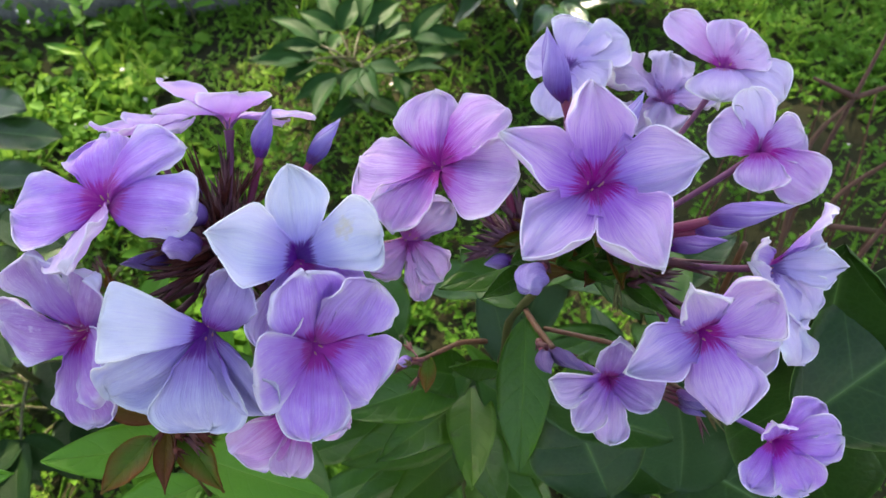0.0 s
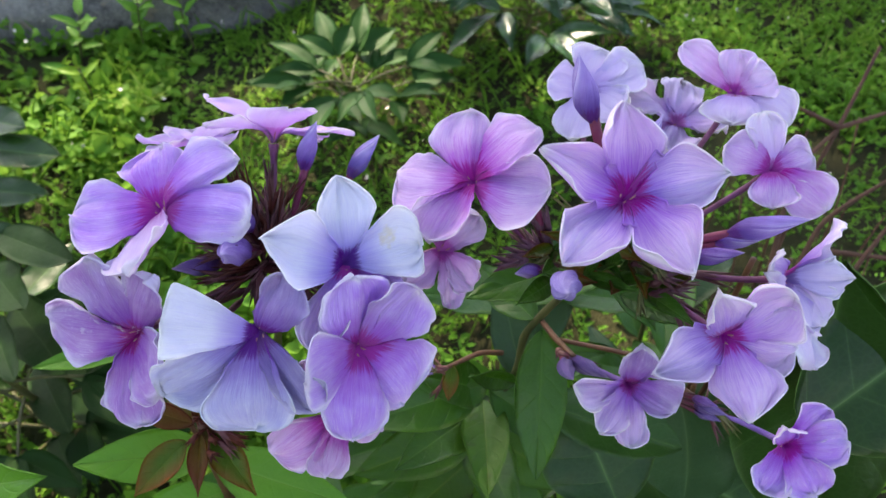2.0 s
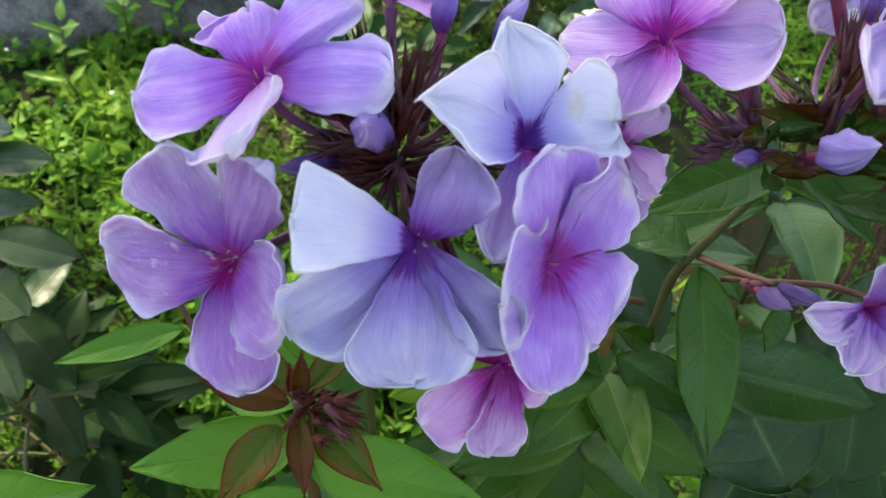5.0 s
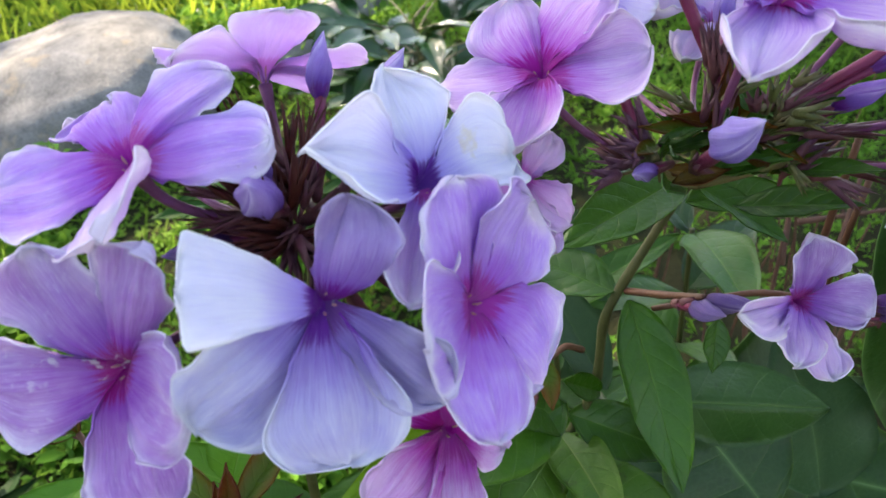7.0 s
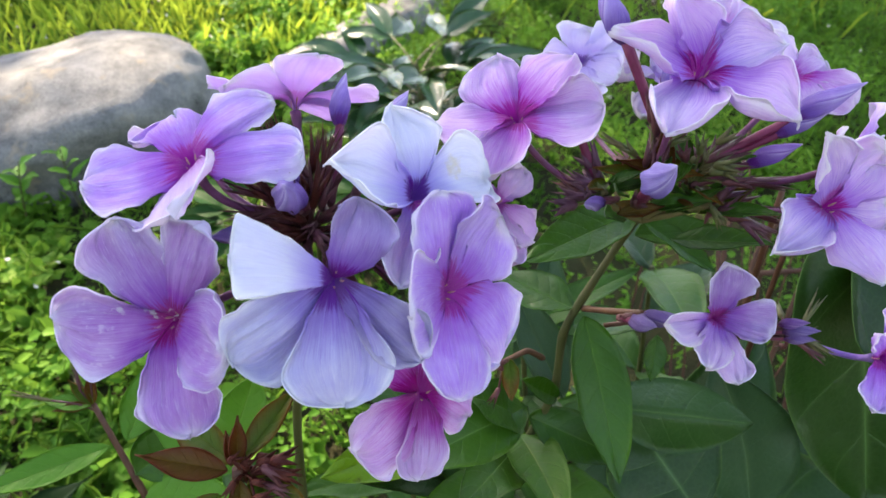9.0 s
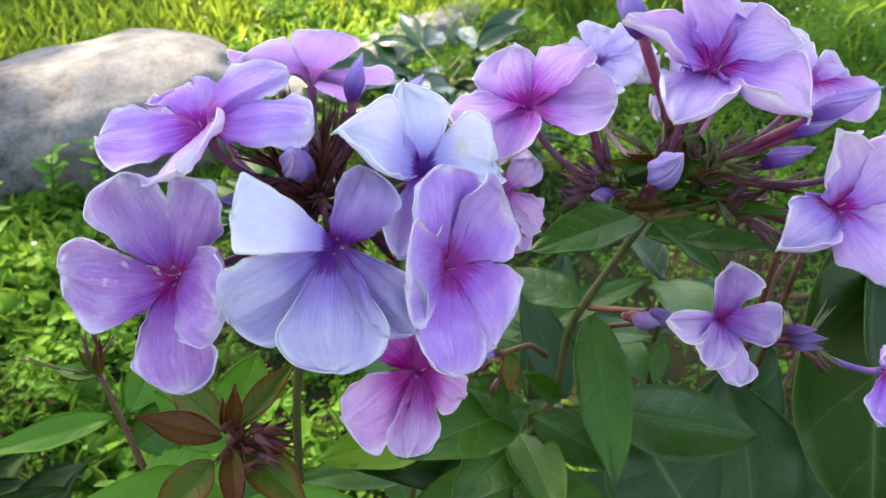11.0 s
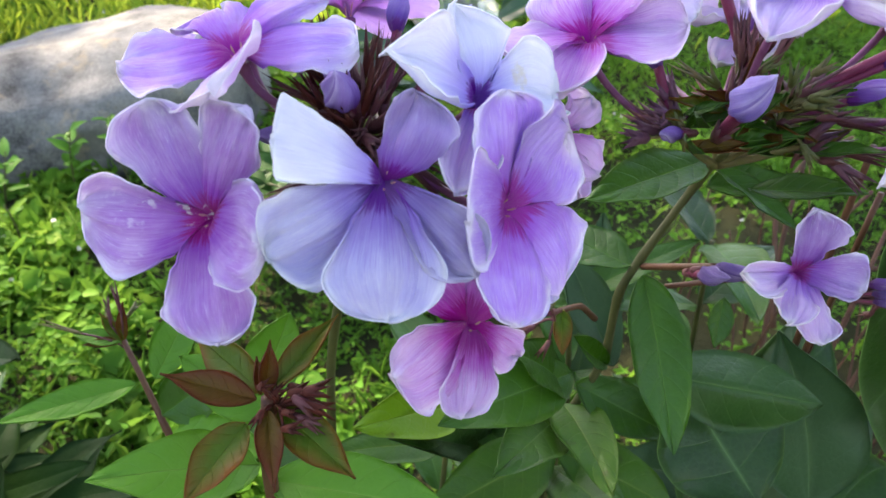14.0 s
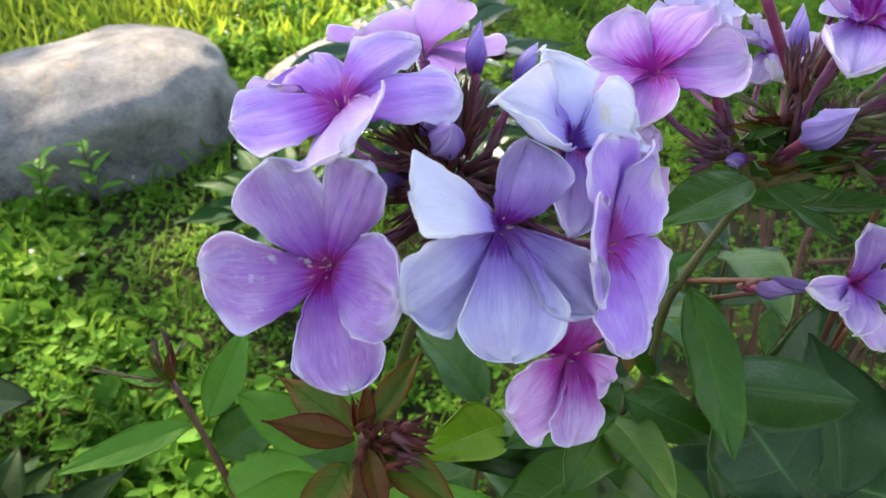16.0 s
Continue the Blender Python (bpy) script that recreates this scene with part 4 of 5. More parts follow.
def spikes(plant, hub, n, spread, length, seed, lean=(0, 0, 0.5), label="", fat=1.0, near=1.0, stalk=None, mats=(CALYX, CALYX_GREEN)):
    """Unopened calyces that crowd the hub of a flower head, each on its own stalklet."""
    rng = np.random.RandomState(seed)
    for k in range(n):
        d = unit(rng.normal(0, 1, 3) * np.array(spread) + np.array(lean))
        a = hub + d * near * rng.uniform(0.002, 0.007) + rng.normal(0, 0.0017, 3)
        L = length * rng.uniform(0.55, 1.0)
        ob = part("calyx", calyx_mesh("calyx", a, d, L, fat * rng.uniform(0.0006, 0.0010), mats[0] if rng.rand() < 0.55 else mats[1], 5, 0.16, seed + k), plant, label)
        part("stalk", tube_mesh("stalk", bezier(hub - mm(0, 0, 4), hub, a + d * 0.0006, 6), [0.0003] * 6, stalk or CALYX, 6), ob)


spikes(phlox_a, HUB_L + mm(-2, -1, 1), 40, (1.0, 0.8, 0.6), 0.011, 31, (-0.2, 0.0, 0.6), "spiky dark maroon calyx", fat=1.25, mats=(CALYX, CALYX_RED))
spikes(phlox_a, HUB_L + mm(-1, 5, 4), 22, (0.6, 0.5, 0.4), 0.0125, 41, (-0.1, 0.3, 0.9), "spiky dark maroon calyx", fat=1.0, mats=(CALYX, CALYX_RED))

# ---- phlox plant with the star-shaped flowers ----
phlox_b = empty_thing("phlox_plant", (0.02, 0.17, 0.0), "garden phlox with a head of lilac star-shaped flowers", "flower plant", "phlox plants")
stem(phlox_b, [(0.015, 0.170, 0.0), (0.008, 0.150, 0.16), (0.0075, 0.1385, 0.2430), (0.0155, 0.1370, 0.2620), (0.0196, 0.1360, 0.2740), (0.0199, 0.1350, 0.2960), (0.0240, 0.1335, 0.3070), (0.0345, 0.1300, 0.3310), HUB_R + mm(3, 6, -2)], 0.0015, 0.0009, STEM, label="olive green flower stem", n=48)

flower(phlox_b, (0.0011, 0.1227, 0.3648), (-0.32, -0.49, 0.81), HUB_R + mm(-10, 4, 2), [
    ((-0.4, 13.2, 9.6), (-9.2, 11.6, 1.2), (4.4, 11.7, 5.9), {"bow": 1.2}),
    ((14.6, 5.1, 10.3), (5.8, 12.8, 7.8), (9.6, -3.2, 5.8), {"point": 0.25, "bow": 1.2}),
    ((16.8, -5.8, 2.5), (12.7, -1.0, 6.3), (6.0, -14.1, -2.7), {}),
    ((-9.1, -12.6, -7.1), (-14.2, -11.6, -2.9), (-0.8, -12.5, -0.9), {"square": 0.2}),
    ((-16.6, 3.1, -0.9), (-11.4, 8.4, 0.3), (-14.4, -9.9, -2.4), {"square": 0.2}),
], PINK, "flat lilac-pink flower with a magenta eye")

flower(phlox_b, (0.0297, 0.1029, 0.3769), (0.12, -0.45, 0.88), HUB_R + mm(0, 0, 6), [
    ((-0.9, 12.8, 12.9), (-7.2, 4.0, 9.8), (6.3, 6.2, 8.2), {"point": 0.75, "fan": 0.2, "hem": 2.4}),
    ((19.9, 4.5, 2.5), (6.6, 5.0, 9.4), (12.0, -2.0, -1.4), {"point": 0.75, "fan": 0.2, "hem": 2.4}),
    ((9.8, -16.0, -4.6), (10.9, -7.3, 1.2), (-1.2, -13.3, -1.4), {"point": 0.7, "fan": 0.5, "hem": 2.4, "bow": 0.2}),
    ((-12.9, -13.1, -5.1), (-12.5, -4.6, -0.4), (-1.6, -12.7, -1.9), {"point": 0.7, "fan": 0.55, "hem": 2.4, "bow": 0.2}),
    ((-16.9, 3.0, 8.7), (-7.2, 4.4, 8.8), (-8.8, -4.9, 1.3), {"point": 0.8, "fan": 0.2, "hem": 2.4}),
], STAR, "large lilac star-shaped flower with a magenta eye")

flower(phlox_b, (0.0507, 0.0880, 0.3544), (0.05, -0.80, 0.60), HUB_R + mm(15, -5, 3), [
    ((-6.7, -2.4, 16.2), (-6.2, -2.1, 5.0), (2.4, -1.0, 11.4), {"point": 0.6, "fan": 0.2, "curl": 1.5, "hem": 2.0, "crumple": 1.6}),
    ((-14.4, -6.5, -4.2), (-9.8, 0.2, 2.9), (-5.0, -8.6, -3.6), {"point": 0.7, "fan": 0.2, "hem": 2.0, "crumple": 1.6}),
    ((3.6, -13.4, -9.5), (-3.6, -6.4, -6.8), (11.9, -5.7, -8.2), {"point": 0.7, "fan": 0.2, "hem": 2.0, "crumple": 1.6}),
    ((15.0, 1.0, -3.5), 16, 1.0, 1.0, {"fan": 0.5, "hem": 2.0, "crumple": 1.6}),
    ((12.0, 4.5, 7.0), 13, 2.5, 1.0, {"curl": 2, "hem": 2.0, "crumple": 1.6}),
], STAR, "lilac flower with one petal folded over its eye")

flower(phlox_b, (0.0675, 0.1032, 0.3557), (0.50, -0.50, 0.70), HUB_R + mm(19, -3, 7), [
    ((12.5, 9.5, 7.5), 8, 1.5, 2.5, {"mat": STAR, "point": 0.7, "twist": 30, "hem": 1.5, "crumple": 2.0}),
    ((16.5, 3.0, -3.5), 9, 1.0, 2.0, {"point": 0.7, "hem": 1.2, "crumple": 2.0}),
    ((4.5, -14.5, -12.5), 16, 1.0, 1.0, {"fan": 0.8, "twist": -15, "crumple": 2.0}),
    ((-5.5, -2.5, 4.0), 9, 2.5, 1.0, {"mat": STAR, "hem": 1.2, "crumple": 2.0}),
    ((9.0, -5.0, -10.0), 12, 1.0, 1.0, {"crumple": 2.0}),
], FROST, "pale lilac flower with crumpled petals, seen from the side")

flower(phlox_b, (0.0665, 0.1516, 0.3713), (-0.20, -0.55, 0.80), HUB_R + mm(8, 8, 6), [
    ((-11.4, 12.8, 5.9), 9, 0.8, 0.8, {"crumple": 1.0}),
    ((1.0, 9.0, 6.4), 9.5, 1.0, 0.8, {"crumple": 1.0}),
    ((9.0, 2.2, 3.6), 11, 0.8, 0.8, {"crumple": 1.0}),
    ((12.5, -7.4, -4.0), 14, 0.5, 0.5, {"mat": BLUSH, "crumple": 1.0}),
    ((-2.0, -7.5, -4.5), 15, 1.0, 0.5, {"mat": BLUSH, "crumple": 1.0}),
], ROSE, "rosy lilac flower on a slanting tube")

flower(phlox_b, (0.0692, 0.1273, 0.3658), (-0.15, -0.60, 0.75), HUB_R + mm(9, 4, 4), [
    ((-1.4, 11.0, 8.0), 9, 1.0, 1.0, {"mat": BLUSH, "crumple": 1.0}),
    ((-10.0, 5.0, 2.6), 12, 0.5, 1.5, {"crumple": 1.0}),
    ((-1.0, -8.0, -4.8), 11, 1.0, 1.0, {"crumple": 1.0}),
    ((11.0, -8.4, -4.8), 12, 0.5, 2.0, {"crumple": 1.0}),
    ((9.0, 2.0, 2.2), 11, 0.5, 1.0, {"crumple": 1.0}),
], PINK, "pink flower with magenta-lined petals")

flower(phlox_b, (0.0332, 0.1657, 0.3628), (-0.10, -0.50, 0.85), HUB_R + mm(2, 10, 4), [
    ((-10.5, 3.0, 1.0), 12, 1.0, 1.0, {"crumple": 1.0}),
    ((5.0, 9.8, 6.4), 16, 1.0, 1.0, {"crumple": 1.0}),
    ((15.0, 4.6, 4.5), 14, 1.0, 1.0, {"crumple": 1.0}),
    ((8.0, -7.0, -2.6), 13, 1.0, 1.0, {"crumple": 1.0}),
    ((-5.0, -12.4, -7.6), 13, 1.0, 1.0, {"crumple": 1.0}),
], FROST, "pale lilac flower behind the head")

flower(phlox_b, (0.0590, 0.1640, 0.3540), (0.10, -0.20, 0.97), HUB_R + mm(6, 10, 2), [
    ((-13.0, 5.0, 7.0), 13, 3.0, 2.0, {"curl": -3, "crumple": 3.4}),
    ((3.0, 11.0, 8.0), 13, 2.0, 3.0, {"curl": -3, "crumple": 3.4}),
    ((13.0, -2.0, 3.0), 13, 2.0, 2.0, {"curl": -2, "crumple": 3.4}),
    ((-2.0, -10.0, -4.0), 11, 2.0, 2.0, {"crumple": 3.0}),
    ((-10.0, -5.0, -6.0), 10, 2.0, 2.0, {"crumple": 3.0}),
], BLUSH, "wilting blush flower with crumpled petals")

bud(phlox_b, HUB_R + mm(6, 7, 12), (0.0225, 0.1335, 0.3905), 0.0027, 0.38, "plump pointed violet bud on a red tube", 9)
bud(phlox_b, HUB_R + mm(-5, -3, 5), (0.0180, 0.0870, 0.3670), 0.0030, 0.55, "plump violet bud", 10)
bud(phlox_b, HUB_R + mm(-8, 0, 5), (0.0110, 0.1076, 0.3506), 0.0016, 0.6, "small blue-violet bud", 11)
bud(phlox_b, HUB_R + mm(12, -1, 12), (0.0665, 0.1030, 0.3720), 0.0023, 0.48, "furled violet bud about to open", 12)
bud(phlox_b, HUB_R + mm(13, -1, 11), (0.0610, 0.1040, 0.3665), 0.0017, 0.45, "furled violet bud", 18)
bud(phlox_b, HUB_R + mm(10, 0, 6), (0.0596, 0.1080, 0.3580), 0.0020, 0.5, "violet bud", 13)
bud(phlox_b, HUB_R + mm(5, 8, 10), (0.0460, 0.1400, 0.3720), 0.0020, 0.5, "dark violet bud", 14)
bud(phlox_b, HUB_R + mm(-10, 6, 5), (0.0130, 0.1260, 0.3690), 0.0022, 0.5, "violet bud behind a petal", 15)
spikes(phlox_b, HUB_R + mm(-8, 3, 4), 14, (1.0, 0.7, 0.5), 0.0078, 61, (-0.6, -0.1, 0.4), "spiky maroon calyx", fat=1.5, stalk=CALYX_GREEN, mats=(CALYX_PURPLE, CALYX_GREEN))
spikes(phlox_b, HUB_R + mm(10, 1, 8), 22, (0.9, 0.8, 0.6), 0.0074, 71, (0.5, -0.1, 0.7), "spiky maroon and green calyx", fat=1.25, stalk=CALYX_GREEN, mats=(CALYX_GREEN, CALYX))
spikes(phlox_b, HUB_R + mm(5, 8, 12), 8, (0.35, 0.3, 0.3), 0.012, 83, (0.0, 0.0, 1.0), "tall spiky maroon calyx", fat=1.3, mats=(CALYX, CALYX))
spikes(phlox_b, HUB_R + mm(2, 6, 9), 7, (0.8, 0.8, 0.4), 0.010, 81, (0.0, 0.3, 0.9), "spiky maroon calyx")

spikes(phlox_b, HUB_R + mm(13, -2, 1), 9, (0.5, 0.4, 0.4), 0.0095, 85, (1.0, -0.3, 0.35), "purple-brown calyx", fat=1.4, mats=(CALYX_PURPLE, CALYX))

for end in (HUB_R + mm(-9, 3, 3), HUB_R + mm(9, 1, 4), HUB_R + mm(1, 7, 9), HUB_R + mm(15, -4, 3), HUB_R + mm(18, -2, 7)):
    stem(phlox_b, [HUB_R + mm(4, 10, -7), between(HUB_R + mm(4, 10, -7), end, 0.5) + mm(0, 1, -1), end], 0.0010, 0.0007, CALYX_GREEN, "branch", n=8, sides=7)

rng = np.random.RandomState(77)
for k in range(30):
    at = HUB_R + mm(*(rng.uniform(-9, 14), rng.uniform(-3, 8), rng.uniform(-2, 9)))
    d = unit(np.array((rng.normal(0.2, 0.7), rng.normal(-0.3, 0.5), rng.uniform(0.0, 0.9))))
    grown = 1.7 if k % 3 == 0 else 1.1
    leaf(phlox_b, at, at + d * grown * rng.uniform(0.007, 0.013), grown * rng.uniform(0.0024, 0.0040), (0, -0.6, 0.8), (LEAF, LEAF_TURN, LEAF, LEAF, LEAF_RED)[k % 5], fold=0.4, sharp=0.6, name="bract", ns=9, nu=5)

# side shoot with the small flower
NODE = np.array((0.0245, 0.1325, 0.3050))
stem(phlox_b, [NODE, (0.0262, 0.1210, 0.3118), (0.0290, 0.1090, 0.3190)], 0.0009, 0.0008, STEM_RED, "side_stem")
flower(phlox_b, (0.0401, 0.0987, 0.3233), (0.12, -0.62, 0.78), (0.0290, 0.1090, 0.3190), [
    ((-13.9, -3.4, 3.0), (-9.0, -2.6, 4.6), (-11.0, -7.3, -0.4), {"mat": STAR, "crumple": 1.4}),
    ((-8.2, -11.8, -3.4), 7.5, 0.5, 0.5, {"mat": STAR, "crumple": 1.4}),
    ((-0.1, -12.2, -8.9), 8.5, 0.5, 0.5, {"mat": STAR, "crumple": 1.4}),
    ((9.7, -7.0, -1.7), (11.4, -3.0, 3.8), (3.0, -6.3, -2.6), {"crumple": 1.7}),
    ((0.5, 0.4, 13.4), (-4.4, -1.6, 8.2), (5.0, -3.7, 12.2), {"crumple": 1.7}),
], MAUVE, "small mauve flower with narrow pale lower petals", TUBE_LILAC, calyx=0.006)
bud(phlox_b, (0.0262, 0.1150, 0.3140), (0.0272, 0.1000, 0.3220), 0.0021, 0.62, "small violet bud", 16, BUD_DARK, calyx=0.005)
bud(phlox_b, (0.0262, 0.1120, 0.3165), (0.0362, 0.1020, 0.3203), 0.0020, 0.80, "small withered purple bud", 17, BUD_DARK, calyx=0.005)
stem(phlox_b, [(0.0300, 0.1300, 0.3000), (0.0480, 0.1180, 0.3090), (0.0590, 0.1000, 0.3150)], 0.0007, 0.0007, STEM_RED, "side_stem")
flower(phlox_b, (0.0790, 0.0901, 0.3108), (-0.05, -0.72, 0.69), (0.0600, 0.0980, 0.3150), [
    ((10.5, 5.7, 6.7), 10, 1.5, 1.5, {}),
    ((14.5, 0.4, 1.8), 12, 1.5, 1.5, {}),
    ((7.0, -8.5, -8.0), 12, 1.5, 1.0, {}),
    ((-5.4, -7.8, -8.6), 10, 2.0, 1.0, {}),
    ((-2.0, 2.4, 5.6), 8, 2.0, 2.0, {"curl": 2}),
], LILAC, "small cupped lilac flower beside a broad leaf", TUBE_LILAC, calyx=0.009)
spikes(phlox_b, np.array((0.0610, 0.0990, 0.3140)), 7, (0.6, 0.5, 0.4), 0.010, 91, (0.8, 0.0, -0.1), "slim purple calyx")

for foot, tip, r in (((0.0530, 0.1000, 0.3155), (0.0630, 0.0925, 0.3195), 0.0014), ((0.0535, 0.1005, 0.3170), (0.0605, 0.0935, 0.3215), 0.0012), ((0.0540, 0.0990, 0.3145), (0.0620, 0.0920, 0.3175), 0.0012)):
    bud(phlox_b, foot, tip, r, 0.6, "slim dark purple bud", 33, BUD_DARK)

# leaves of this plant
leaf(phlox_b, (0.0350, 0.1300, 0.3345), (0.0010, 0.1155, 0.3335), 0.0125, (0.0, -0.45, 0.9), LEAF, fold=0.25)
leaf(phlox_b, (0.0362, 0.1309, 0.3272), (0.0573, 0.1252, 0.3272), 0.0100, (0.1, -0.5, 0.85), LEAF, fold=0.6)
leaf(phlox_b, (0.0245, 0.1315, 0.3030), (0.0230, 0.0990, 0.2740), 0.0155, (0.0, -0.62, 0.78), LEAF, fold=0.25, droop=0.05)
leaf(phlox_b, (0.0225, 0.1340, 0.3040), (0.0060, 0.1550, 0.3060), 0.0130, (0.0, -0.5, 0.85), LEAF, fold=0.2)
leaf(phlox_b, (0.0225, 0.1370, 0.2690), (0.0135, 0.1600, 0.2950), 0.0150, (0.1, -0.8, 0.6), LEAF_MIST, fold=0.3)
leaf(phlox_b, (0.0190, 0.1345, 0.2720), (0.0024, 0.1200, 0.2957), 0.0068, (-0.2, -0.6, 0.7), LEAF, fold=0.8, droop=-0.12)
leaf(phlox_b, (0.0100, 0.1350, 0.2700), (-0.0300, 0.1150, 0.2760), 0.0180, (0.1, -0.6, 0.8), LEAF, fold=0.2, droop=0.1)
leaf(phlox_b, (0.0110, 0.1360, 0.2650), (0.0400, 0.1250, 0.2500), 0.0150, (-0.1, -0.6, 0.8), LEAF, fold=0.2)
leaf(phlox_b, (0.0090, 0.1400, 0.2350), (-0.0350, 0.1200, 0.2350), 0.0210, (0.1, -0.5, 0.85), LEAF_SPOT, fold=0.15, droop=0.1)
leaf(phlox_b, (0.0090, 0.1400, 0.2350), (0.0450, 0.1250, 0.2180), 0.0200, (0.0, -0.5, 0.85), LEAF_SPOT, fold=0.15, droop=0.1)
leaf(phlox_b, (0.0400, 0.1200, 0.3310), (0.0560, 0.1050, 0.3360), 0.0070, (0.0, -0.5, 0.85), LEAF, fold=0.4)
leaf(phlox_b, (0.0360, 0.1280, 0.3330), (0.0500, 0.1150, 0.3230), 0.0075, (0.2, -0.5, 0.8), LEAF, fold=0.4)
for base, tip, w, m in (((0.0095, 0.139, 0.250), (-0.018, 0.105, 0.268), 0.017, LEAF), ((0.0095, 0.139, 0.255), (0.010, 0.100, 0.262), 0.016, LEAF_SPOT), ((0.009, 0.142, 0.225), (0.020, 0.105, 0.238), 0.019, LEAF),
                        ((0.009, 0.145, 0.205), (-0.020, 0.108, 0.222), 0.020, LEAF_SPOT), ((0.009, 0.145, 0.205), (0.040, 0.112, 0.205), 0.020, LEAF), ((0.0095, 0.138, 0.262), (-0.012, 0.122, 0.292), 0.015, LEAF)):
    leaf(phlox_b, base, tip, w, (0, -0.5, 0.85), m, fold=0.2, droop=0.12)


def leafy(plant, line, z0, z1, step, length, width, mats, seed, spin=0.6):
    """Opposite pairs of leaves up a stem, each pair turned a quarter from the last."""
    rng = np.random.RandomState(seed)
    line = np.asarray(line, float)
    z, k = z0, 0
    while z < z1:
        at = np.array([np.interp(z, line[:, 2], line[:, a]) for a in range(3)])
        for half in (0, math.pi):
            a = spin + half + (k % 2) * math.pi / 2 + rng.uniform(-0.3, 0.3)
            L = length * rng.uniform(0.75, 1.15)
            d = np.array((math.cos(a), math.sin(a), rng.uniform(-0.1, 0.45)))
            leaf(plant, at + d * 0.001, at + unit(d) * L, width * rng.uniform(0.8, 1.15), (rng.normal(0, 0.15), -0.25 + rng.normal(0, 0.15), 1), mats[rng.randint(len(mats))], fold=rng.uniform(0.1, 0.35), droop=rng.uniform(0.05, 0.25), ns=16, nu=9)
        z, k = z + step, k + 1


leafy(phlox_a, [(-0.070, 0.160, -0.005), (-0.066, 0.150, 0.12), (-0.0575, 0.132, 0.270)], 0.06, 0.262, 0.034, 0.048, 0.018, (LEAF, LEAF_SPOT, LEAF), 201)
leafy(phlox_b, [(0.015, 0.170, 0.0), (0.008, 0.150, 0.16), (0.0095, 0.139, 0.240)], 0.06, 0.215, 0.034, 0.052, 0.020, (LEAF, LEAF_SPOT, LEAF), 202)
phlox_c = empty_thing("phlox_plant", (0.045, 0.20, 0.005), "flowerless phlox stem with narrow green leaves", "flower plant", "phlox plants")
stem(phlox_c, [(0.045, 0.205, 0.005), (0.035, 0.195, 0.15), (0.020, 0.172, 0.285)], 0.0018, 0.0009, STEM)
leafy(phlox_c, [(0.045, 0.205, 0.005), (0.035, 0.195, 0.15), (0.020, 0.172, 0.285)], 0.05, 0.28, 0.036, 0.046, 0.015, (LEAF, LEAF, LEAF_DARK), 203, 0.2)
phlox_d = empty_thing("phlox_plant", (-0.02, 0.21, 0.005), "flowerless phlox stem with spotted leaves", "flower plant", "phlox plants")
stem(phlox_d, [(-0.02, 0.215, 0.005), (-0.022, 0.20, 0.12), (-0.018, 0.175, 0.235)], 0.0018, 0.0009, STEM)
leafy(phlox_d, [(-0.02, 0.215, 0.005), (-0.022, 0.20, 0.12), (-0.018, 0.175, 0.235)], 0.05, 0.235, 0.036, 0.048, 0.018, (LEAF, LEAF_SPOT), 204, 0.4)

# leaves low between the stems
leaf(phlox_d, (-0.0200, 0.1500, 0.2480), (-0.0500, 0.1200, 0.2730), 0.0170, (0.1, -0.6, 0.8), LEAF_YELLOW, "yellowing leaf with dark brown blotches", fold=0.2, droop=0.1)
leaf(phlox_d, (-0.0030, 0.1572, 0.2155), (-0.0471, 0.1265, 0.2660), 0.0130, (0.1, -0.6, 0.8), LEAF_DARK, fold=0.8, droop=0.1)
leaf(phlox_d, (-0.0020, 0.1560, 0.2130), (-0.0060, 0.1550, 0.2500), 0.0200, (0.1, -0.85, 0.5), LEAF, fold=0.25)
leaf(phlox_a, (-0.0740, 0.1300, 0.2780), (-0.0640, 0.1350, 0.2990), 0.0145, (0.1, -0.8, 0.55), LEAF_BRIGHT, fold=0.2)
leaf(phlox_a, (-0.0730, 0.1380, 0.2640), (-0.0960, 0.1450, 0.2810), 0.0150, (0.0, -0.7, 0.7), LEAF_BRIGHT, fold=0.2, droop=0.1)
leaf(phlox_b, (0.0395, 0.1190, 0.3030), (0.0360, 0.1130, 0.2930), 0.0062, (0.0, -0.8, 0.6), LEAF, fold=0.3)
leaf(phlox_c, (0.0320, 0.1870, 0.2150), (0.0470, 0.2150, 0.2760), 0.0240, (-0.1, -0.8, 0.6), LEAF_MIST, fold=0.3, droop=0.1)

tuft = empty_thing("phlox_plant", (0.03, 0.20, 0.0), "short phlox shoot with a tuft of fresh green leaves", "flower plant", "phlox plants")
TU = np.array((0.0250, 0.1800, 0.2000))
stem(tuft, [(0.030, 0.200, 0.0), (0.028, 0.194, 0.11), TU], 0.0016, 0.0009, STEM)
for k in range(9):
    a = 2.4 * k
    d = unit((math.cos(a), math.sin(a) - 0.25, 0.35 + 0.12 * k))
    leaf(tuft, TU - mm(0, 0, 9 - k), TU + d * (0.026 - 0.0013 * k), 0.0078 - 0.0004 * k, (0, -0.4, 0.9), LEAF_BRIGHT, fold=0.3, droop=0.12, sharp=0.3)

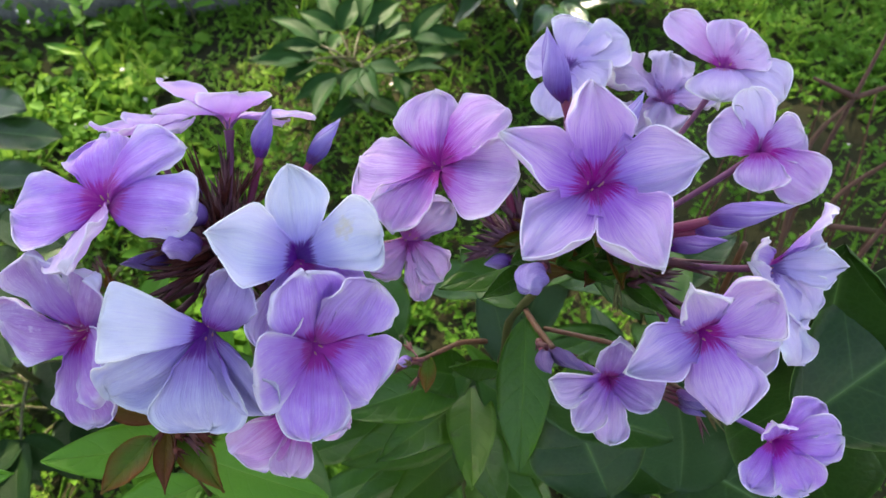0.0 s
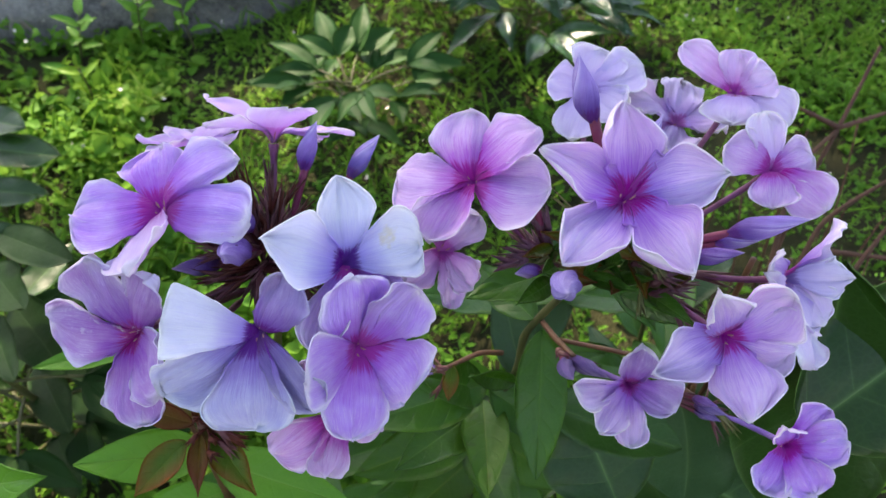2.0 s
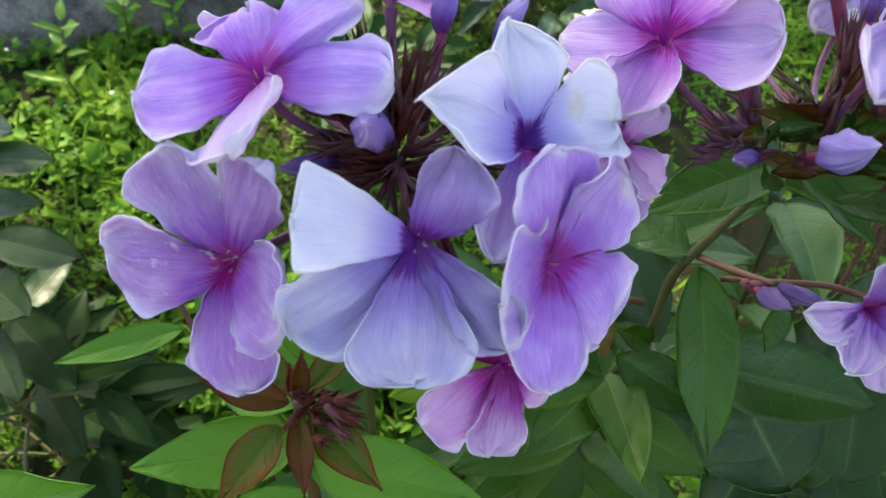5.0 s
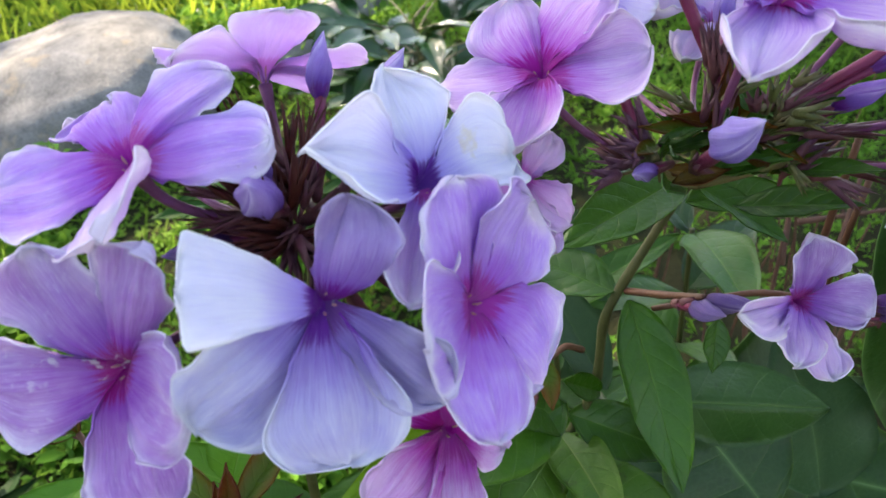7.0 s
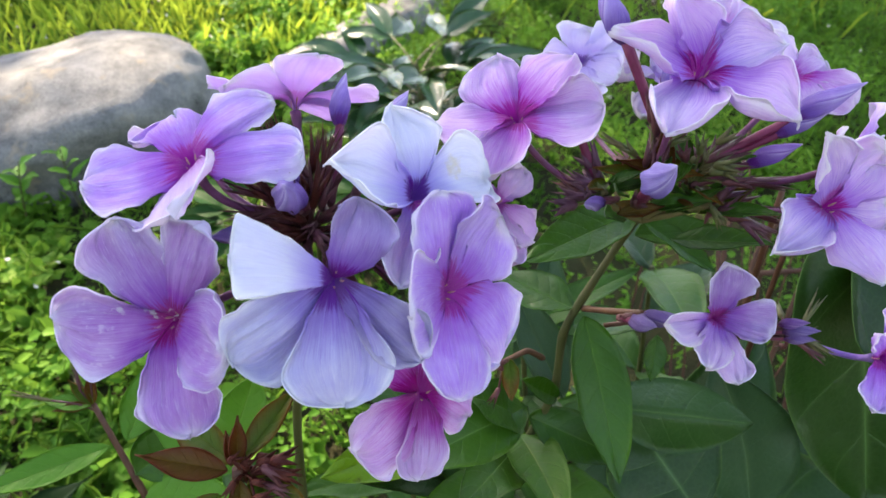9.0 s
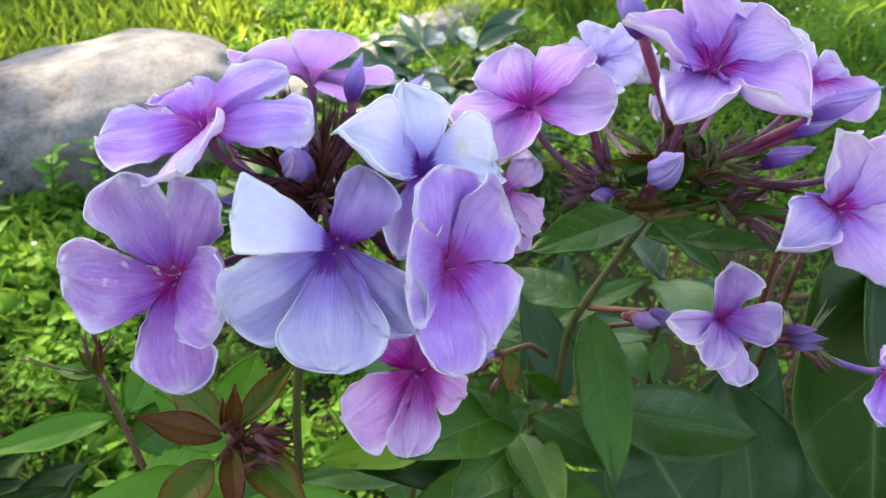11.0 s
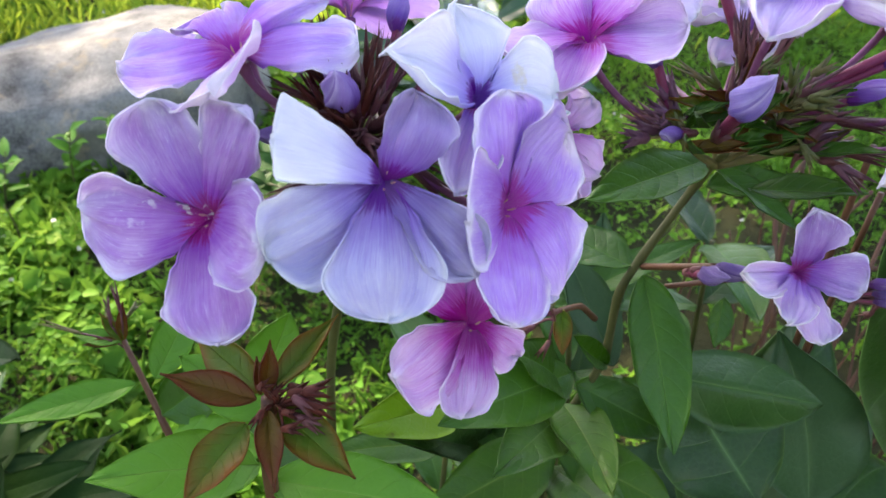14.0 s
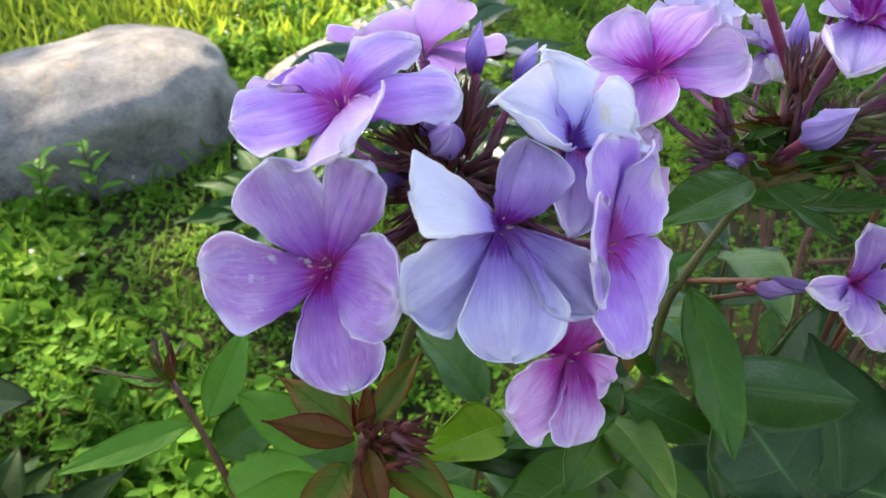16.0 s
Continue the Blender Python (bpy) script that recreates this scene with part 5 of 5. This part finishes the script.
twig = np.array((-0.004, 0.1130, 0.3080))
stem(phlox_b, [(0.0135, 0.1325, 0.290), (0.006, 0.124, 0.301), twig], 0.0009, 0.0006, STEM_RED, "side_stem")
bud(phlox_b, twig, twig + mm(-6, -3, 3), 0.0015, 0.6, "tiny violet bud on a brown twig", 31, calyx=0.005)
spikes(phlox_b, twig, 4, (0.5, 0.5, 0.4), 0.006, 131, (-0.3, -0.5, 0.0), "small green and brown calyx")
leaf(phlox_b, twig + mm(2, 2, -1), twig + mm(1, -4, -9), 0.0045, (0.0, -0.8, 0.5), LEAF_TURN, fold=0.4)
phlox_e = empty_thing("phlox_plant", (0.10, 0.225, 0.01), "flowerless phlox stem with dark green leaves", "flower plant", "phlox plants")
stem(phlox_e, [(0.105, 0.230, 0.01), (0.095, 0.215, 0.15), (0.078, 0.190, 0.275)], 0.0018, 0.0009, STEM)
leafy(phlox_e, [(0.105, 0.230, 0.01), (0.095, 0.215, 0.15), (0.078, 0.190, 0.275)], 0.05, 0.275, 0.032, 0.050, 0.019, (LEAF, LEAF_DARK, LEAF), 205, 0.1)


# ---- broad-leaved plant beside the phlox ----
broad = empty_thing("broad_leaf_plant", (0.10, 0.17, 0.0), "dark green plant with broad smooth oval leaves", "plant")
stem(broad, [(0.10, 0.17, 0.0), (0.085, 0.16, 0.12), (0.075, 0.145, 0.25)], 0.0025, 0.0015, STEM_RED)
leaf(broad, (0.0540, 0.1050, 0.2445), (0.0385, 0.1300, 0.2690), 0.0380, (0.1, -0.80, 0.6), LEAF_BIG, blunt=0.5, fold=0.14, widest=0.52, wave=0.05)
leaf(broad, (0.0240, 0.1230, 0.2785), (0.0690, 0.1110, 0.2720), 0.0215, (0.1, -0.74, 0.66), LEAF_SHADY, "dull green leaf bent along its midrib, with dark spots", blunt=0.35, fold=-0.7, droop=0.05, widest=0.55, wave=0.05)
leaf(broad, (0.1030, 0.1330, 0.3320), (0.1140, 0.1060, 0.2320), 0.048, (-0.35, -0.75, 0.55), LEAF_BIG, blunt=0.5, fold=0.22, widest=0.5, wave=0.05)
leaf(broad, (0.0960, 0.1060, 0.2900), (0.1520, 0.1330, 0.3300), 0.042, (-0.15, -0.62, 0.78), LEAF_BIG, blunt=0.45, fold=0.2, widest=0.45)
leaf(broad, (0.0840, 0.1190, 0.2220), (0.0700, 0.1355, 0.2775), 0.032, (-0.3, -0.75, 0.55), LEAF_MIST, blunt=0.2, fold=0.25, skew=-0.05, sharp=0.4)
leaf(broad, (0.0752, 0.1500, 0.1979), (0.0341, 0.1470, 0.2170), 0.024, (0.0, -0.6, 0.8), LEAF_MIST, blunt=0.3, fold=0.2)
leaf(broad, (0.0700, 0.1420, 0.1950), (0.0250, 0.1480, 0.2070), 0.016, (0.0, -0.55, 0.85), LEAF_MIST, blunt=0.2, fold=0.3)
leaf(broad, (0.0800, 0.1480, 0.2400), (0.0640, 0.1300, 0.1800), 0.044, (0.0, -0.8, 0.6), LEAF_BIG, blunt=0.4, fold=0.15)
leaf(broad, (0.0850, 0.1500, 0.2000), (0.1350, 0.1150, 0.2000), 0.042, (0.0, -0.6, 0.8), LEAF_BIG, blunt=0.4, fold=0.15, droop=0.15)
leaf(broad, (0.0820, 0.1550, 0.1900), (0.0450, 0.1150, 0.1950), 0.038, (0.0, -0.6, 0.8), LEAF_BIG, blunt=0.4, fold=0.15, droop=0.15)
leaf(broad, (0.0900, 0.1600, 0.1500), (0.1500, 0.1700, 0.2000), 0.045, (0.0, -0.6, 0.8), LEAF_BIG, blunt=0.4, fold=0.15, droop=0.15)
leaf(broad, (0.0850, 0.1560, 0.1700), (0.1300, 0.1900, 0.2400), 0.044, (0.0, -0.6, 0.8), LEAF_BIG, blunt=0.4, fold=0.15, droop=0.15)

for pts in (((0.088, 0.172, 0.0), (0.086, 0.150, 0.20), (0.0785, 0.136, 0.300), (0.0760, 0.130, 0.335)), ((0.094, 0.176, 0.0), (0.090, 0.150, 0.22), (0.0860, 0.134, 0.320)), ((0.086, 0.150, 0.235), (0.0800, 0.136, 0.262), (0.0730, 0.126, 0.285))):
    stem(broad, pts, 0.0013, 0.0008, STEM_RED, n=16, sides=7)

# ---- bronze-tipped young phlox in front ----
bronze = empty_thing("young_phlox", (-0.07, 0.11, 0.0), "young phlox shoot with bronze-red top leaves and closed buds", "flower plant")
RC = np.array((-0.0650, 0.0945, 0.3080))
stem(bronze, [(-0.075, 0.115, 0.0), (-0.072, 0.105, 0.18), (-0.068, 0.097, 0.290), RC], 0.0018, 0.0012, STEM_RED)
leaf(bronze, RC + mm(-2, 0, 0), (-0.0832, 0.0960, 0.3150), 0.0064, (0.1, -0.6, 0.8), LEAF_RED, fold=0.45, sharp=0.7)
leaf(bronze, RC + mm(1, 1, 1), (-0.0508, 0.1069, 0.3170), 0.0056, (-0.3, -0.7, 0.65), LEAF_TURN, fold=0.6, sharp=0.6)
leaf(bronze, RC + mm(0, -2, -1), (-0.0635, 0.0790, 0.3005), 0.0050, (0.1, -0.8, 0.5), LEAF_RED, fold=0.5, sharp=0.6, droop=0.1)
leaf(bronze, RC + mm(0, 0, 1), (-0.0633, 0.0985, 0.3185), 0.0036, (0.2, -0.8, 0.4), LEAF_RED, fold=0.7, sharp=0.6)
leaf(bronze, RC + mm(-1, 0, 1), (-0.0663, 0.0985, 0.3150), 0.0020, (0.2, -0.8, 0.4), LEAF_RED, fold=0.7, sharp=0.4)
leaf(bronze, RC + mm(-4, -3, -3), (-0.0790, 0.0790, 0.3000), 0.0088, (-0.2, -0.7, 0.7), LEAF_TURN, fold=0.35, sharp=0.3)
leaf(bronze, RC + mm(2, -1, -2), (-0.0495, 0.0800, 0.3000), 0.0082, (0.2, -0.7, 0.7), LEAF_TURN, fold=0.35, sharp=0.4)
leaf(bronze, RC + mm(-1, 2, 0), (-0.0800, 0.1110, 0.3120), 0.0080, (-0.1, -0.7, 0.7), LEAF_TURN, fold=0.35, sharp=0.4)
spikes(bronze, RC + mm(2, -1, 0), 12, (0.45, 0.4, 0.35), 0.0072, 101, (0.9, -0.35, -0.05), "pointed maroon bud", fat=1.25, near=0.3, stalk=CALYX_RED, mats=(CALYX_RED, CALYX))
spikes(bronze, RC + mm(1, 0, 0), 10, (0.9, 0.7, 0.6), 0.0050, 102, (0.3, -0.3, 0.1), "small bronze bract", fat=0.9, near=0.3, stalk=CALYX_RED, mats=(CALYX_RED, LEAF_RED))
for base, tip, w, m in (((-0.070, 0.100, 0.285), (-0.097, 0.087, 0.300), 0.014, LEAF_BRIGHT), ((-0.069, 0.100, 0.280), (-0.030, 0.090, 0.275), 0.016, LEAF_BRIGHT),
                        ((-0.070, 0.100, 0.262), (-0.098, 0.084, 0.262), 0.015, LEAF_BRIGHT), ((-0.070, 0.100, 0.255), (-0.055, 0.078, 0.270), 0.016, LEAF_BRIGHT),
                        ((-0.071, 0.104, 0.225), (-0.030, 0.085, 0.250), 0.020, LEAF_SPOT), ((-0.071, 0.104, 0.225), (-0.110, 0.085, 0.240), 0.020, LEAF)):
    leaf(bronze, base, tip, w, (0, -0.5, 0.85), m, fold=0.2, droop=0.15)

# ---- slim shoot ----
shoot = empty_thing("young_phlox", (-0.085, 0.14, 0.0), "slim red-stemmed phlox shoot with pale green leaves", "flower plant")
SH = np.array((-0.1154, 0.1610, 0.2760))
stem(shoot, [(-0.085, 0.130, 0.0), (-0.095, 0.138, 0.20), (-0.1042, 0.1440, 0.2570), SH], 0.0013, 0.0008, STEM_RED)
leaf(shoot, (-0.1104, 0.1495, 0.2690), (-0.1420, 0.1370, 0.2710), 0.0090, (0.0, -0.5, 0.85), LEAF_BRIGHT, fold=0.3)
leaf(shoot, (-0.1060, 0.1510, 0.2690), (-0.0930, 0.1650, 0.2880), 0.0110, (0.0, -0.8, 0.5), LEAF_BRIGHT, fold=0.25)
leaf(shoot, (-0.1050, 0.1460, 0.2600), (-0.0850, 0.1500, 0.2720), 0.0160, (0.0, -0.8, 0.5), LEAF, fold=0.2)
leaf(shoot, (-0.1030, 0.1420, 0.2540), (-0.0750, 0.1320, 0.2560), 0.0160, (0.0, -0.6, 0.8), LEAF_BRIGHT, fold=0.25)
leaf(shoot, SH, SH + mm(-5, 2, 9), 0.0034, (0.0, -0.7, 0.6), LEAF_TURN, fold=0.6, sharp=0.5)
leaf(shoot, SH, SH + mm(2, 2, 12), 0.0034, (0.0, -0.7, 0.6), LEAF_RED, fold=0.6, sharp=0.5)
leaf(shoot, SH, SH + mm(-12, 1, -1), 0.0030, (0.0, -0.6, 0.8), LEAF_RED, fold=0.5, sharp=0.5)
leaf(shoot, SH, (-0.1300, 0.1650, 0.2770), 0.0050, (0.0, -0.6, 0.8), LEAF_BRIGHT, fold=0.4)
spikes(shoot, SH, 6, (0.5, 0.4, 0.3), 0.012, 121, (0.0, 0.1, 0.9), "closed bronze bud", fat=0.8)


edge_shoot = empty_thing("young_phlox", (-0.15, 0.125, -0.01), "young phlox shoot with one large bright green leaf", "flower plant")
stem(edge_shoot, [(-0.150, 0.125, -0.01), (-0.152, 0.110, 0.15), (-0.152, 0.096, 0.268)], 0.0016, 0.0010, STEM)
leaf(edge_shoot, (-0.1520, 0.0960, 0.2670), (-0.1050, 0.0838, 0.2990), 0.0165, (0.0, -0.6, 0.8), LEAF_BRIGHT, fold=0.2, droop=0.12)
leaf(edge_shoot, (-0.1520, 0.1000, 0.2300), (-0.1900, 0.0900, 0.2500), 0.0180, (0.0, -0.6, 0.8), LEAF_BRIGHT, fold=0.2, droop=0.12)


# ---- plants of the background ----
def fan_plant(name, base, top, reach, leaf_len, leaf_w, n, mat, seed, label, category, tilt=0.4, stem_mat=STEM, low=0.45):
    """A bushy plant: leaves in threes along short stalks round the top of a stem."""
    rng = np.random.RandomState(seed)
    base, top = np.array(base, float), np.array(top, float)
    ob = empty_thing(name, tuple(base), label, category)
    stem(ob, [base, between(base, top, 0.6) + mm(6, 3, 0), top], 0.003, 0.0018, stem_mat)
    for k in range(n):
        a = 2.399 * k + rng.uniform(-0.3, 0.3)
        h = between(base, top, low + (1 - low) * (k + 1) / n)
        out = np.array((math.cos(a), math.sin(a), tilt * rng.uniform(0.2, 1.3)))
        end = h + unit(out) * reach * rng.uniform(0.6, 1.1)
        stem(ob, [h, between(h, end, 0.5) + mm(0, 0, 4), end], 0.0012, 0.0009, stem_mat, "stalk", n=8, sides=6)
        for turn in (-0.75, 0.0, 0.75):
            b = a + turn
            d = np.array((math.cos(b), math.sin(b), rng.uniform(-0.25, 0.5)))
            leaf(ob, end, end + unit(d) * leaf_len * rng.uniform(0.8, 1.15) * (1.15 if turn == 0 else 0.9), leaf_w * rng.uniform(0.8, 1.15),
                 (rng.normal(0, 0.25), -0.3 + rng.normal(0, 0.25), 1), mat, fold=0.35, droop=0.15, sharp=0.5, ns=12, nu=7)
    return ob


fan_plant("peony_plant", (-0.10, 0.60, 0.06), (-0.10, 0.59, 0.118), 0.062, 0.056, 0.020, 13, PEONY_DULL, 4, "peony clump with glossy dark green pointed leaves", "plant")
fan_plant("peony_plant", (0.085, 0.75, 0.07), (0.085, 0.76, 0.205), 0.078, 0.080, 0.027, 30, PEONY, 6, "taller peony clump with shiny dark leaves", "plant", low=0.15)
fan_plant("low_shrub", (-0.27, 0.25, 0.01), (-0.262, 0.235, 0.125), 0.050, 0.058, 0.021, 15, LEAF_SHADED, 14, "dark leafy shrublet, shade put into its pointed leaves", "plant", low=0.1)
left_plant = empty_thing("low_shrub", (-0.27, 0.32, 0.02), "dark green shrublet with rounded smooth leaves", "plant")
stem(left_plant, [(-0.405, 0.46, 0.03), (-0.402, 0.465, 0.08), (-0.400, 0.480, 0.135)], 0.003, 0.0015, STEM)
stem(left_plant, [(-0.30, 0.30, 0.02), (-0.295, 0.30, 0.07), (-0.285, 0.295, 0.17)], 0.003, 0.0015, STEM)
for base, tip, w in (((-0.388, 0.470, 0.120), (-0.308, 0.450, 0.127), 0.036), ((-0.398, 0.495, 0.132), (-0.341, 0.470, 0.142), 0.034), ((-0.393, 0.450, 0.090), (-0.327, 0.440, 0.095), 0.030),
                     ((-0.400, 0.420, 0.062), (-0.351, 0.420, 0.070), 0.028), ((-0.283, 0.300, 0.112), (-0.266, 0.360, 0.116), 0.026), ((-0.283, 0.300, 0.105), (-0.257, 0.330, 0.102), 0.016), ((-0.260, 0.300, 0.180), (-0.190, 0.254, 0.203), 0.026), ((-0.27, 0.29, 0.16), (-0.215, 0.235, 0.186), 0.030),
                     ((-0.27, 0.29, 0.10), (-0.190, 0.235, 0.120), 0.026), ((-0.27, 0.28, 0.08), (-0.205, 0.205, 0.115), 0.030), ((-0.25, 0.27, 0.06), (-0.175, 0.215, 0.085), 0.026), ((-0.26, 0.26, 0.15), (-0.210, 0.200, 0.172), 0.022), ((-0.24, 0.25, 0.12), (-0.170, 0.240, 0.150), 0.018), ((-0.25, 0.24, 0.05), (-0.200, 0.180, 0.09), 0.03),
                     ((-0.27, 0.29, 0.13), (-0.200, 0.220, 0.150), 0.034), ((-0.28, 0.28, 0.12), (-0.250, 0.200, 0.150), 0.034)):
    base, tip = np.array(base) - mm(12, 0, 0), np.array(tip) - mm(10, 0, 0)
    w *= 0.9
    # nearer leaves take the colour with shade painted in
    leaf(left_plant, base, tip, w, (0, -0.45, 0.9), LEAF_BIG if tip[1] > 0.32 else LEAF_SHADED, fold=0.15, blunt=0.5)

dry = empty_thing("dead_stems", (0.23, 0.33, 0.02), "tangle of dry brown branching stems", "dead plant")
for pts in (((0.205, 0.30, 0.03), (0.215, 0.335, 0.18), (0.239, 0.363, 0.224), (0.262, 0.396, 0.262)), ((0.20, 0.30, 0.14), (0.211, 0.344, 0.205), (0.239, 0.363, 0.224)),
            ((0.239, 0.363, 0.224), (0.275, 0.372, 0.232)), ((0.239, 0.363, 0.224), (0.215, 0.372, 0.232)), ((0.205, 0.29, 0.16), (0.218, 0.308, 0.196), (0.250, 0.315, 0.222)),
            ((0.20, 0.26, 0.10), (0.2205, 0.269, 0.184), (0.244, 0.29, 0.210)), ((0.210, 0.29, 0.188), (0.26, 0.28, 0.190)), ((0.22, 0.25, 0.05), (0.215, 0.25, 0.13), (0.24, 0.26, 0.17)), ((0.17, 0.27, 0.03), (0.18, 0.265, 0.12), (0.185, 0.27, 0.20))):
    stem(dry, pts, 0.0019, 0.0011, DRY, n=14, sides=7)

rng = np.random.RandomState(303)
for k in range(22):
    a = np.array((rng.uniform(0.15, 0.34), rng.uniform(0.24, 0.42), 0.02))
    b = a + np.array((rng.normal(0.01, 0.03), rng.normal(0.0, 0.03), rng.uniform(0.10, 0.19)))
    stem(dry, [a, between(a, b, 0.5) + rng.normal(0, 0.006, 3), b], rng.uniform(0.0009, 0.0016), 0.0006, DRY, n=10, sides=6)


# sprouts at the foot of the boulder
def sprout(base, height, n, seed, mat, label):
    rng = np.random.RandomState(seed)
    base = np.array(base, float)
    ob = empty_thing("weed_sprout", tuple(base), label, "weed")
    top = base + np.array((rng.normal(0, 0.01), rng.normal(0, 0.01), height))
    stem(ob, [base, between(base, top, 0.5) + rng.normal(0, 0.003, 3), top], 0.0013, 0.0007, STEM, n=8, sides=6)
    for k in range(n):
        a = 2.4 * k
        h = between(base, top, 0.35 + 0.65 * k / n)
        d = np.array((math.cos(a), math.sin(a), rng.uniform(0.1, 0.9)))
        leaf(ob, h, h + unit(d) * rng.uniform(0.02, 0.034), rng.uniform(0.009, 0.015), (rng.normal(0, 0.2), -0.3, 1), mat, fold=0.25, droop=0.1, ns=9, nu=7)


sprout((-0.360, 0.730, 0.070), 0.080, 9, 1, LEAF_BRIGHT, "bright green weed sprout against the boulder")
sprout((-0.298, 0.728, 0.070), 0.088, 8, 2, LEAF_BRIGHT, "thin weed sprout against the boulder")
sprout((-0.425, 0.705, 0.067), 0.065, 7, 3, LEAF_BRIGHT, "bright green weed sprout beside the boulder")
sprout((-0.400, 0.640, 0.060), 0.035, 5, 4, LEAF_BRIGHT, "pale green weed in bare soil")
sprout((-0.385, 0.625, 0.056), 0.055, 5, 5, LEAF_YELLOW, "pale yellow-green weed among the low leaves")


# ---- unseen tree added to shade the bed ----
def unseen_shade_tree():
    rng = np.random.RandomState(12)
    mid = Vector((0.02, 0.12, 0.33)) + SUN_TO * 6.0
    tree = empty_thing("unseen_shade_tree", (mid.x, mid.y, 0.3), "unseen leafy tree added to shade the bed from the sun", "tree")
    root = np.array((2.3, 3.6, float(ground_z(2.3, 3.6)) - 0.05))
    tree.location = tuple(root)
    part("trunk", tube_mesh("trunk", bezier(root, root + np.array((0.1, 0.2, 2.6)), np.array(mid) + np.array((0.5, 0.0, 0.1)), 16), np.linspace(0.10, 0.03, 16), DRY, 12), tree)
    across = unit(np.cross(np.array(SUN_TO), (0, 0, 1)))
    rise = np.cross(across, np.array(SUN_TO))
    groups = []
    # each leaf group is added to cast shade on its target
    for target, wide, high, count in (((0.02, 0.12, 0.33), 0.50, 0.26, 970), ((0.86, 0.30, 0.10), 0.64, 0.58, 1330), ((-0.30, 0.28, 0.05), 0.24, 0.18, 62), ((-0.87, 1.55, 0.20), 0.46, 0.40, 520), ((0.66, 1.20, 0.12), 0.46, 0.40, 430), ((-0.50, 0.95, 0.21), 0.30, 0.15, 105), ((-0.10, 0.40, 0.05), 0.22, 0.12, 28)):
        a, q = rng.uniform(0, 6.283, count), rng.uniform(0, 1, count) ** 0.5 * (1 + 0.2 * np.sin(3 * rng.uniform(0, 6.283, count)))
        p = (np.cos(a) * q * wide)[:, None] * across + (np.sin(a) * q * high)[:, None] * rise + rng.normal(0, 0.3, count)[:, None] * np.array(SUN_TO)
        groups.append(p + np.array(target) + np.array(SUN_TO) * 6.0)
    c = np.concatenate(groups)
    n = len(c)
    fork = np.array(mid) + np.array((0.5, 0.0, 0.1))
    for k in range(0, n, n // 14):
        part("limb", tube_mesh("limb", bezier(fork, between(fork, c[k], 0.5) + np.array((0.0, 0.0, 0.12)), c[k], 10), np.linspace(0.022, 0.005, 10), DRY, 7), tree)
    crown = leaf_cloud("crown", c, rng.normal(0, 1, (n, 3)), rng.normal(0, 1, (n, 3)), rng.uniform(0.07, 0.13, n), rng.uniform(0.04, 0.075, n), CROWN, "crown of many leaves", "tree")
    for key in ("category", "kind"):
        del crown[key]
    crown.parent = tree
    crown.matrix_parent_inverse = Matrix.Translation(-tree.location)


unseen_shade_tree()
